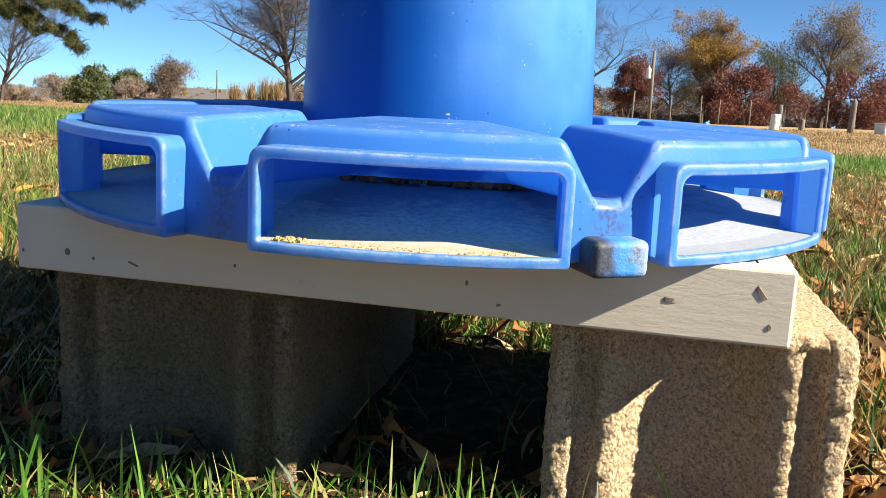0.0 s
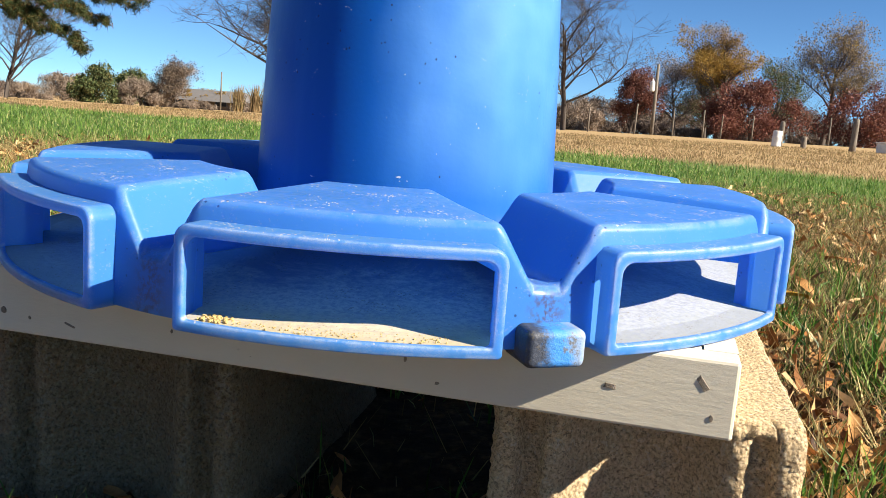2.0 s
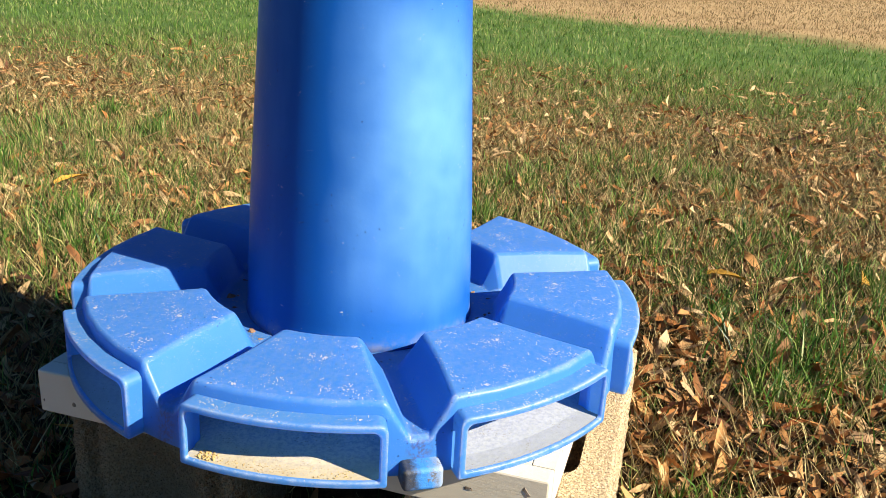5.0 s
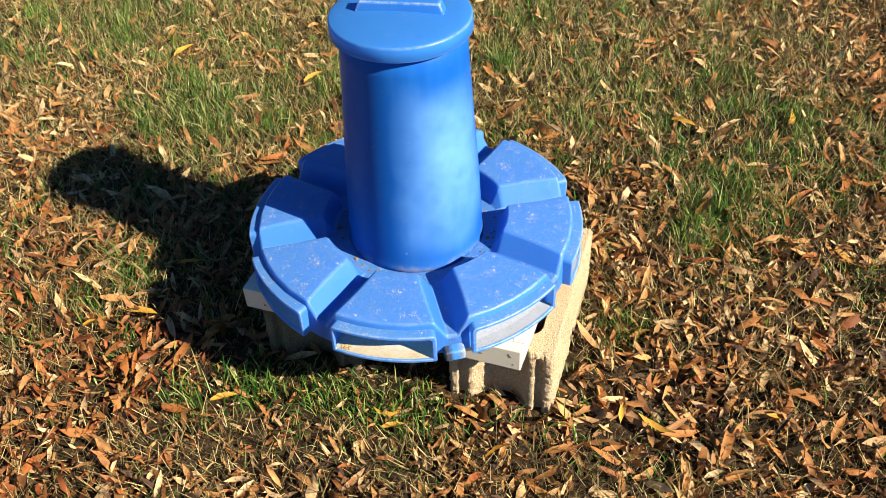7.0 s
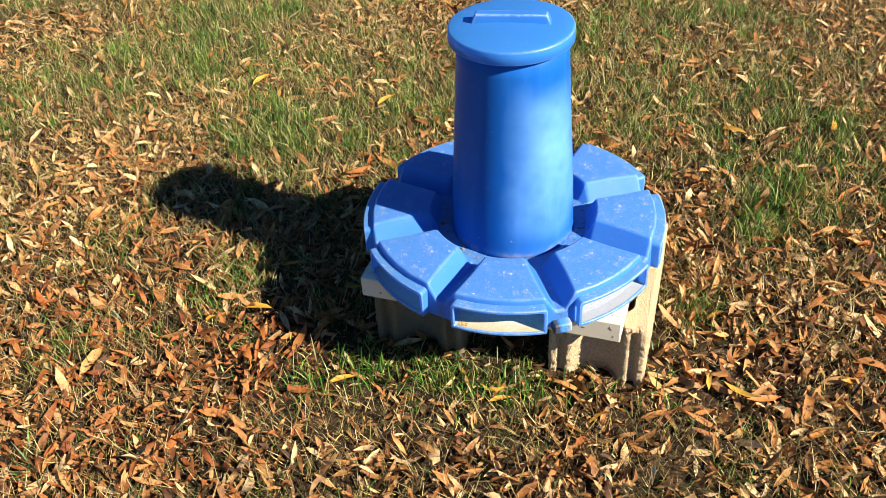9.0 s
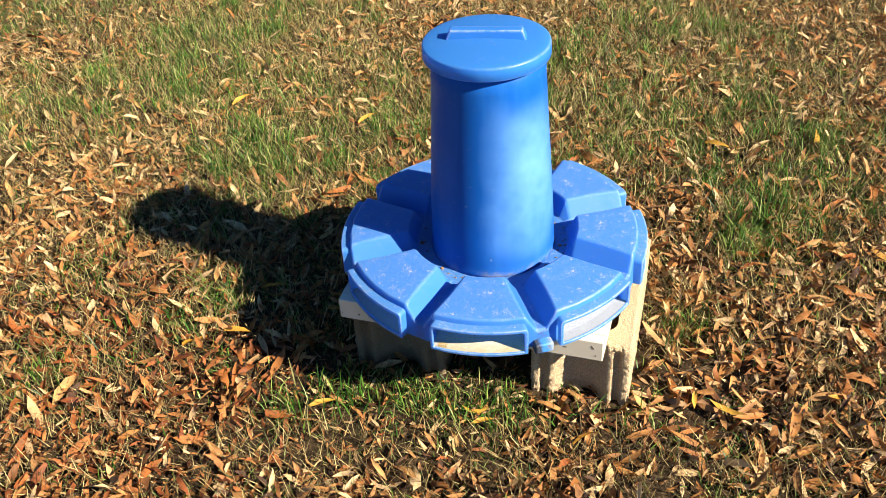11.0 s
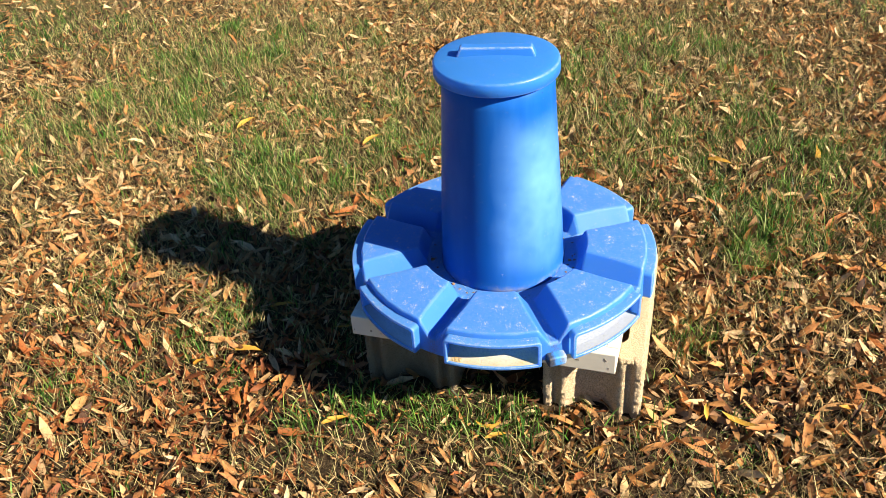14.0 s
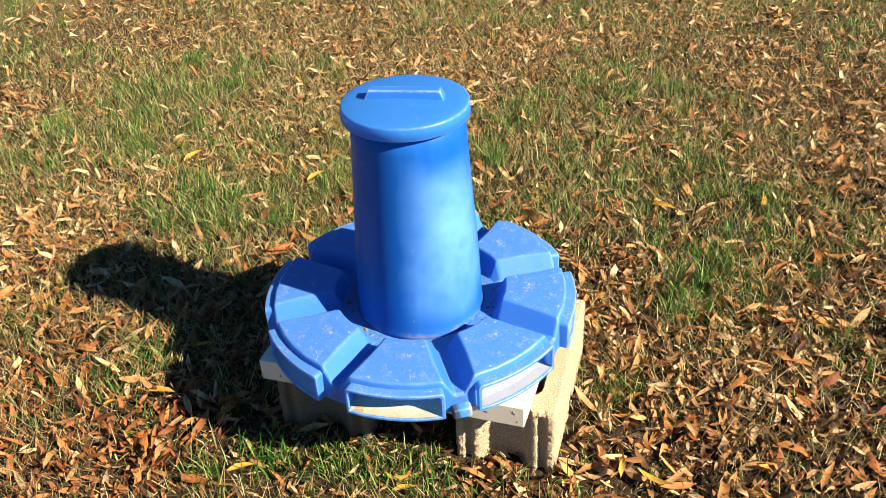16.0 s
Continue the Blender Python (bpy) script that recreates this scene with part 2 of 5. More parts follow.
def concrete(name, tone, shade=0.0):
    """Crumbly cast concrete; the last argument paints shade into the colour in uneven patches."""
    n = Nodes(name, rough=0.95, spec=0.2)
    pits = n.cells(330.0, vector=n.space((1, 1, 0.85))).outputs["Distance"]
    grit = n.noise(290.0, 6.0, 0.75)
    broad = n.noise(8.0, 5.0, 0.6)
    col = n.ramp(grit, (0.30, (0.46 * tone, 0.325 * tone, 0.185 * tone)), (0.5, (0.71 * tone, 0.52 * tone, 0.31 * tone)), (0.68, (0.90 * tone, 0.73 * tone, 0.48 * tone)))
    col = n.mix(n.ramp(broad, (0.4, 0.0), (0.7, 0.5)), col, (0.60 * tone, 0.44 * tone, 0.265 * tone))
    pit = n.ramp(n.noise(400.0, 4.0, 0.75), (0.39, 1.0), (0.46, 0.0))
    col = n.mix(n.maths("MULTIPLY", pit, 0.55), col, (0.07, 0.046, 0.027))
    chip = n.ramp(n.noise(120.0, 3.0, 0.6, warp=1.5), (0.60, 0.0), (0.66, 1.0))
    col = n.mix(n.maths("MULTIPLY", chip, 0.55), col, (0.72 * tone, 0.61 * tone, 0.46 * tone))
    if shade:
        shade_patch = n.ramp(n.noise(5.0, 6.0, 0.7, warp=0.5), (0.25, 0.4), (0.6, 1.0))
        col = n.mix(n.maths("MULTIPLY", shade_patch, shade), col, (0.060, 0.036, 0.018))
    n.base(col)
    n.bump(n.maths("MULTIPLY", pits, -1.0), 0.9, 0.0045).bump(grit, 0.8, 0.003).bump(n.maths("MULTIPLY", pit, -1.0), 0.8, 0.0025)
    return n.mat


def soil():
    n = Nodes("thatch_and_soil", rough=0.95, spec=0.15)
    x, y = n.axis("X"), n.axis("Y")
    near = n.ramp(n.noise(55.0, 6.0, 0.7), (0.3, (0.012, 0.008, 0.0045)), (0.52, (0.045, 0.028, 0.014)), (0.72, (0.15, 0.10, 0.05)))
    lawn = n.ramp(n.noise(2.2, 6.0, 0.7), (0.32, (0.050, 0.095, 0.020)), (0.55, (0.085, 0.145, 0.032)), (0.74, (0.18, 0.17, 0.06)))
    dry = n.ramp(n.noise(1.4, 7.0, 0.72), (0.3, (0.29, 0.19, 0.09)), (0.6, (0.40, 0.28, 0.14)), (0.75, (0.28, 0.20, 0.095)))
    wob = n.maths("MULTIPLY", n.maths("SUBTRACT", n.noise(0.35, 4.0), 0.5), 3.0)
    far = n.maths("ADD", n.maths("ADD", y, n.maths("MULTIPLY", x, 0.55)), wob)
    t1 = n.ramp(n.maths("MULTIPLY", n.maths("ADD", y, n.maths("MULTIPLY", wob, 0.8)), 0.1), (0.30, 0.0), (0.46, 1.0))
    t2 = n.ramp(n.maths("MULTIPLY", far, 0.02), (0.155, 0.0), (0.18, 1.0))
    leafy = n.ramp(n.cells(24.0, vector=n.space((1, 1.8, 1))).outputs["Color"], (0.2, (0.16, 0.07, 0.025)), (0.5, (0.42, 0.23, 0.09)), (0.8, (0.13, 0.13, 0.04)))
    strewn = n.mix(n.ramp(n.noise(1.1, 5.0, 0.7), (0.40, 0.0), (0.60, 1.0)), leafy, lawn)
    strewn = n.mix(0.45, strewn, near)
    dx, dy = n.maths("ADD", x, 0.25), n.maths("ADD", y, -1.0)
    away = n.maths("SQRT", n.maths("ADD", n.maths("MULTIPLY", dx, dx), n.maths("MULTIPLY", dy, dy)))
    round_stand = n.ramp(n.maths("MULTIPLY", n.maths("ADD", away, n.maths("MULTIPLY", wob, 0.3)), 0.1), (0.165, 0.0), (0.26, 1.0))
    n.base(n.mix(t2, n.mix(t1, n.mix(round_stand, near, strewn), lawn), dry))
    n.bump(n.noise(70.0, 6.0, 0.7), 0.8, 0.01).bump(n.noise(6.0, 5.0, 0.7), 0.5, 0.05)
    return n.mat


def scatter(name, stops, rough=0.7, spec=0.3, glow=0.35, mottled=60.0):
    """Leaves and blades: a colour for each loose piece, mottled along it."""
    n = Nodes(name, rough=rough, spec=spec)
    col = n.ramp(n.island(), *stops)
    m = n.ramp(n.noise(mottled, 4.0, 0.65), (0.35, 0.55), (0.7, 1.15))
    col = n.mix(1.0, col, m, "MULTIPLY")
    n.base(col)
    if glow:
        n.lets_light(glow, col)
    return n.mat


def leaf_piece():
    n = Nodes("single_fallen_leaf", rough=0.6, spec=0.3)
    col = n.ramp(n.object_random(), (0.0, (0.20, 0.058, 0.016)), (0.3, (0.44, 0.145, 0.032)), (0.55, (0.55, 0.25, 0.075)), (0.8, (0.33, 0.105, 0.025)), (0.93, (0.64, 0.39, 0.17)), (0.95, (0.64, 0.30, 0.03)))
    col = n.mix(1.0, col, n.ramp(n.noise(70.0, 4.0, 0.65), (0.35, 0.5), (0.7, 1.12)), "MULTIPLY")
    n.base(col).bump(n.noise(140.0, 3.0), 0.3, 0.002)
    n.lets_light(0.15, col)
    return n.mat


def bark(name, a, b, scale=9.0):
    n = Nodes(name, rough=0.9, spec=0.2)
    g = n.noise(scale, 6.0, 0.7, n.space((1, 1, 0.25)))
    n.base(n.ramp(g, (0.3, a), (0.7, b)))
    n.bump(g, 0.7, 0.03)
    return n.mat


def plain(name, col, rough=0.7, spread=0.25, scale=12.0, metal=0.0):
    n = Nodes(name, rough=rough, metal=metal)
    lo = tuple(c * (1 - spread) for c in col)
    n.base(n.ramp(n.noise(scale, 5.0, 0.6), (0.3, lo), (0.7, col)))
    n.bump(n.noise(scale * 6, 4.0), 0.25, 0.004)
    return n.mat


M_BLUE = blue_plastic("blue_plastic_hood", 1.0, (0.056, 0.250, 0.64), (0.074, 0.285, 0.69))
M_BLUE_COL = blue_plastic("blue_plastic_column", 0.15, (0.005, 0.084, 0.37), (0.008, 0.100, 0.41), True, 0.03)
M_BLUE_LID = blue_plastic("blue_plastic_lid", 0.15, (0.036, 0.225, 0.60), (0.046, 0.255, 0.65))
M_TRAY = floor_dust()
M_WOOD = painted_wood()
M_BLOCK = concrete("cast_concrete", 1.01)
# Darker copy of the concrete, with the left block's shade in its colour.
M_BLOCK_SHADE = concrete("shaded_concrete", 0.62, 0.45)
M_SOIL = soil()
M_LITTER = scatter("fallen_leaf_litter", [(0.0, (0.085, 0.030, 0.012)), (0.15, (0.40, 0.165, 0.042)), (0.32, (0.54, 0.285, 0.097)), (0.44, (0.21, 0.075, 0.024)), (0.58, (0.74, 0.52, 0.27)), (0.74, (0.62, 0.39, 0.175)), (0.86, (0.44, 0.175, 0.046)), (0.97, (0.060, 0.027, 0.014))], glow=0.12)
M_LITTER_RED = scatter("russet_leaf_litter", [(0.0, (0.075, 0.024, 0.010)), (0.2, (0.36, 0.105, 0.026)), (0.4, (0.46, 0.18, 0.050)), (0.6, (0.20, 0.052, 0.016)), (0.78, (0.54, 0.27, 0.095)), (0.95, (0.28, 0.075, 0.020))], glow=0.12)
M_STRAW = scatter("dry_thatch", [(0.0, (0.050, 0.030, 0.012)), (0.2, (0.30, 0.21, 0.075)), (0.40, (0.72, 0.56, 0.26)), (0.56, (0.085, 0.054, 0.020)), (0.75, (0.48, 0.35, 0.14)), (0.88, (0.15, 0.17, 0.045)), (1.0, (0.05, 0.033, 0.015))], glow=0.12, mottled=25)
M_GRASS = scatter("lawn_grass", [(0.0, (0.022, 0.070, 0.012)), (0.40, (0.060, 0.165, 0.020)), (0.70, (0.165, 0.32, 0.045)), (0.85, (0.33, 0.41, 0.10)), (1.0, (0.52, 0.45, 0.20))], rough=0.42, glow=0.3, mottled=20)
M_LAWN = scatter("far_lawn_grass", [(0.0, (0.065, 0.150, 0.022)), (0.4, (0.140, 0.260, 0.042)), (0.75, (0.24, 0.345, 0.075)), (1.0, (0.48, 0.43, 0.18))], rough=0.5, glow=0.4, mottled=20)
M_FIELD = scatter("dry_field_grass", [(0.0, (0.31, 0.205, 0.10)), (0.5, (0.42, 0.295, 0.15)), (0.9, (0.28, 0.205, 0.09)), (1.0, (0.17, 0.17, 0.055))], glow=0.3, mottled=2)
M_LEAF = leaf_piece()
M_GOLD = plain("yellow_orange_leaf", (0.62, 0.33, 0.035), 0.6, 0.45, 60.0)
M_BARK = bark("grey_bark", (0.045, 0.036, 0.031), (0.11, 0.090, 0.076))
M_POST = bark("silvered_post_wood", (0.10, 0.082, 0.066), (0.23, 0.195, 0.158), 20.0)
M_RUSSET = scatter("russet_oak_leaves", [(0.0, (0.17, 0.105, 0.035)), (0.35, (0.32, 0.19, 0.045)), (0.8, (0.48, 0.29, 0.05)), (1.0, (0.18, 0.16, 0.055))], mottled=0.5)
M_RED = scatter("dark_red_leaves", [(0.0, (0.14, 0.045, 0.036)), (0.5, (0.21, 0.075, 0.055)), (1.0, (0.26, 0.125, 0.08))], mottled=0.5)
M_YELLOW = scatter("grey_twigs_with_late_yellow_leaves", [(0.0, (0.16, 0.135, 0.105)), (0.5, (0.24, 0.19, 0.14)), (0.72, (0.28, 0.22, 0.14)), (0.78, (0.38, 0.25, 0.05)), (1.0, (0.42, 0.27, 0.06))], mottled=0.5)
M_EVER = scatter("evergreen_needles", [(0.0, (0.045, 0.075, 0.025)), (0.6, (0.10, 0.125, 0.042)), (1.0, (0.19, 0.165, 0.06))], mottled=1, glow=0.2)
M_TWIGGY = scatter("bare_twigs_and_brown_leaves", [(0.0, (0.19, 0.145, 0.115)), (0.5, (0.28, 0.215, 0.165)), (1.0, (0.35, 0.265, 0.195))], mottled=0.5, glow=0.1)
M_BRUSH = scatter("far_brush", [(0.0, (0.10, 0.075, 0.065)), (0.5, (0.17, 0.125, 0.10)), (1.0, (0.25, 0.185, 0.14))], mottled=0.5, glow=0.1)
M_TAN = scatter("tan_dry_leaves", [(0.0, (0.17, 0.125, 0.095)), (0.5, (0.27, 0.205, 0.155)), (1.0, (0.37, 0.28, 0.20))], mottled=0.5)
M_PINE = scatter("pine_needles", [(0.0, (0.030, 0.050, 0.014)), (0.65, (0.055, 0.075, 0.020)), (0.85, (0.14, 0.09, 0.025)), (1.0, (0.26, 0.13, 0.03))], mottled=2, glow=0.25)
M_WHITE = plain("chalky_white", (0.74, 0.72, 0.68), 0.7)
M_ROOF = plain("grey_shingle", (0.15, 0.14, 0.135), 0.9, scale=3.0)
M_SIDING = plain("dark_brown_siding", (0.16, 0.125, 0.10), 0.8, scale=2.0)
M_BRICKRED = plain("red_brick_wall", (0.34, 0.13, 0.085), 0.85, scale=4.0)
M_GLASS = plain("dark_window_glass", (0.03, 0.035, 0.045), 0.1, 0.1)
M_FEED = plain("caked_brown_pollen_feed", (0.26, 0.145, 0.085), 0.9, 0.6, 60.0)
M_CRUMB = plain("yellow_pollen_crumbs", (0.62, 0.43, 0.16), 0.9, 0.5, 300.0)
M_BOSS = boss_plastic()
M_HOLE = plain("rusty_nail_hole", (0.27, 0.22, 0.17), 0.9, 0.6, 300.0)


# mesh helpers -------------------------------------------------------------
def mesh_of(name, verts, faces, mat, smooth=False):
    me = bpy.data.meshes.new(name)
    me.from_pydata([tuple(v) for v in verts], [], [tuple(f) for f in faces])
    me.materials.append(mat)
    if smooth:
        me.polygons.foreach_set("use_smooth", [True] * len(me.polygons))
    me.update()
    return me


def mesh_bulk(name, verts, quads, mat, smooth=False):
    """A large mesh of quads (or triangles) from numpy arrays."""
    me = bpy.data.meshes.new(name)
    n, k = quads.shape
    me.vertices.add(len(verts))
    me.vertices.foreach_set("co", np.asarray(verts, np.float32).ravel())
    me.loops.add(n * k)
    me.loops.foreach_set("vertex_index", quads.astype(np.int32).ravel())
    me.polygons.add(n)
    me.polygons.foreach_set("loop_start", np.arange(0, n * k, k, dtype=np.int32))
    if smooth:
        me.polygons.foreach_set("use_smooth", np.ones(n, bool))
    me.materials.append(mat)
    me.update(calc_edges=True)
    me.validate()
    return me


def part_of(name, me, parent, label="", local=None):
    ob = new(name, me)
    ob.parent = parent
    if local is not None:
        ob.matrix_basis = local
    if label:
        ob["label"] = label
    return ob


def part(name, bm, material, parent, label="", smooth=False):
    me = bpy.data.meshes.new(name)
    bm.to_mesh(me)
    bm.free()
    me.materials.append(material)
    if smooth:
        me.polygons.foreach_set("use_smooth", [True] * len(me.polygons))
    return part_of(name, me, parent, label)


def soften(ob, width, segments=2, angle=28):
    b = ob.modifiers.new("bevel", "BEVEL")
    b.width, b.segments, b.limit_method, b.angle_limit = width, segments, "ANGLE", radians(angle)
    b.harden_normals = False
    return ob


def box_bm(x0, x1, y0, y1, z0, z1):
    bm = bmesh.new()
    v = [bm.verts.new((x, y, z)) for z in (z0, z1) for x, y in ((x0, y0), (x1, y0), (x1, y1), (x0, y1))]
    for f in ((3, 2, 1, 0), (4, 5, 6, 7), (0, 1, 5, 4), (1, 2, 6, 5), (2, 3, 7, 6), (3, 0, 4, 7)):
        bm.faces.new([v[i] for i in f])
    return bm


def lathe(profile, steps, closed=True):
    """Verts and faces of a profile of (r, z) turned about z."""
    verts, faces, m = [], [], len(profile)
    for s in range(steps):
        a = 2 * math.pi * s / steps
        verts += [(r * math.cos(a), r * math.sin(a), z) for r, z in profile]
    for s in range(steps):
        o, p = s * m, (s + 1) % steps * m
        for k in range(m if closed else m - 1):
            j = (k + 1) % m
            faces.append((o + k, p + k, p + j, o + j))
    return verts, faces


def thing(name, label, category, m=None, group="", kind=""):
    ob = new(name)
    ob.empty_display_size = 0.05
    if m is not None:
        ob.matrix_basis = m
    return tagged(ob, label, category, group, kind)


# the ground ---------------------------------------------------------------
S = 1.09                                   # metres to one unit of the plan
LEAN = Matrix.Translation((0, 0, 0.1707)) @ pose(0, 0, 0, 2.0)   # the stand leans a little on the slope


def smooth01(v):
    v = np.clip(v, 0, 1)
    return v * v * (3 - 2 * v)


def ground_z(x, y):
    """Rises gently from the stand, then more slowly to a field edge some 42 m off."""
    x, y = np.asarray(x, float), np.asarray(y, float)
    d = np.hypot(x, y)
    far = np.clip(y, 0, 42)
    z = np.where(y > 0, 0.035 * (1 - np.exp(-far / 1.3)) + 0.008 * far, 0.05 * np.maximum(y, -6))
    z = z - 0.028 * (1 - smooth01((y + 0.1) / 1.1)) * (1 - 0.5 * smooth01((-x - 0.42) / 0.4))   # falls away at the front of the stand
    z = z + 0.017 * x * np.clip((y - 4) / 25, 0, 1) * np.clip(60 / np.maximum(d, 1), 0, 1)
    z = z + 0.010 * np.sin(1.7 * x + 0.6) * np.sin(1.3 * y + 1.0) * smooth01((d - 1.0) / 2)
    z = z - 0.012 * np.exp(-((x - 0.03) ** 2 + (y - 0.27) ** 2) / 0.20**2)   # a hollow under the board, shaped to fit the camera's view
    return z + 0.03 * np.sin(0.21 * x + 1.0) * np.sin(0.17 * y) * smooth01((d - 4) / 10)


def build_ground():
    near = np.arange(-4.0, 4.01, 0.08)
    far = np.concatenate([np.geomspace(4.3, 60, 40), [90, 140, 250, 500, 1200, 2500]])
    ax = np.concatenate([-far[::-1], near, far])
    gx, gy = np.meshgrid(ax, ax, indexing="ij")
    z = ground_z(gx, gy)
    rough = np.array([noise.noise((px * 6, py * 6, 0)) for px, py in zip(gx.ravel(), gy.ravel())]).reshape(gx.shape)
    z += 0.008 * rough * (np.hypot(gx, gy) < 6)
    n = len(ax)
    i = np.arange(n * n).reshape(n, n)
    q = np.stack([i[:-1, :-1], i[1:, :-1], i[1:, 1:], i[:-1, 1:]], -1).reshape(-1, 4)
    ob = new("ground", mesh_bulk("ground", np.stack([gx, gy, z], -1).reshape(-1, 3), q, M_SOIL, True))
    tagged(ob, "lawn of brown thatch and soil rising to a dry field", "ground", kind="structure")


build_ground()


# the feeder ---------------------------------------------------------------
PHI = -90.7                                 # the way the first hood faces


def polar(r, a, z):
    a = radians(a)
    return (S * r * math.cos(a), S * r * math.sin(a), S * z)


def hood_mesh():
    """One of eight hoods, facing +x: roof, side slopes, half valleys and web."""
    rows = []
    inner = (-22.5, -20.3, -12.4, -6, 0, 6, 12.4, 20.3, 22.5)
    outer = (-22.5, -20.9, -16.9, -8, 0, 8, 16.9, 20.9, 22.5)
    lowz = (0.031, 0.031, None, None, None, None, None, 0.031, 0.031)
    rows.append([polar(0.117, a, 0.0300) for a in inner])
    rows.append([polar(0.144, a, 0.0310) for a in inner])
    rows.append([polar(0.1595, a, 0.0680 if l is None else l) for a, l in zip(inner, lowz)])
    mid = [0.5 * (a + b) for a, b in zip(inner, outer)]
    rows.append([polar(0.215, a, 0.0668 if l is None else l + 0.001) for a, l in zip(mid, lowz)])
    rows.append([polar(0.2700, a, 0.0650 if l is None else l + 0.002) for a, l in zip(outer, lowz)])
    rim = (-22.5, -20.7, -16.9, -8.4, 0, 8.4, 16.9, 20.7, 22.5)
    rows.append([polar(0.2718, a, 0.0537 if l is None else l - 0.003) for a, l in zip(rim, lowz)])
    verts = [v for row in rows for v in row]
    faces = [(r * 9 + c, (r + 1) * 9 + c, (r + 1) * 9 + c + 1, r * 9 + c + 1) for r in range(5) for c in range(8)]
    base = len(verts)
    foot = (-22.5, -20.7, -16.9, 16.9, 20.7, 22.5)
    verts += [polar(0.2735, a, 0.0005) for a in foot]
    for k in (0, 1):
        faces.append((45 + k, base + k, base + k + 1, 45 + k + 1))
        faces.append((45 + 6 + k, base + 3 + k, base + 4 + k, 45 + 7 + k))
    return mesh_of("hood", verts, faces, M_BLUE, True)


def rounded_loop(a, z0, z1, r_top, r_bottom, n=6):
    """Angles and heights round a port, with rounded corners; r in plan units, angles in degrees."""
    deg = math.degrees(1 / 0.287)
    out = []
    for sx, zc, r, start in ((1, z0, r_bottom, -90), (1, z1, r_top, 0), (-1, z1, r_top, 90), (-1, z0, r_bottom, 180)):
        cz = zc + r if zc == z0 else zc - r
        ca = sx * (a - r * deg)
        for k in range(n + 1):
            t = radians(start + 90 * k / n)
            out.append((ca + r * deg * math.cos(t), cz + r * math.sin(t)))
        nxt = {-90: None, 0: (-1, z1), 90: None, 180: (1, z0)}[start]
        if nxt:
            to = -ca
            for k in range(1, 17):
                out.append((ca + (to - ca) * k / 17, zc))
    return out


def frame_mesh():
    outer = rounded_loop(16.88, -0.0008, 0.0545, 0.0080, 0.0022)
    inside = rounded_loop(15.6, 0.0054, 0.0480, 0.0065, 0.0022)
    section = ((0.0, 0.262), (0.0, 0.2856), (0.06, 0.2874), (0.20, 0.2885), (0.80, 0.2885), (0.95, 0.2874), (1.0, 0.2854), (1.0, 0.266))
    verts, n = [], len(outer)
    for w, r in section:
        for (a0, z0), (a1, z1) in zip(outer, inside):
            if w == 1.0 and z1 < 0.008:
                r = max(r, 0.2848)                              # thin sill: the floor runs up to it
            verts.append(polar(r, a0 + (a1 - a0) * w, z0 + (z1 - z0) * w))
    faces = [(k * n + i, k * n + (i + 1) % n, (k + 1) * n + (i + 1) % n, (k + 1) * n + i) for k in range(len(section) - 1) for i in range(n)]
    return mesh_of("port_frame", verts, faces, M_BLUE, True)


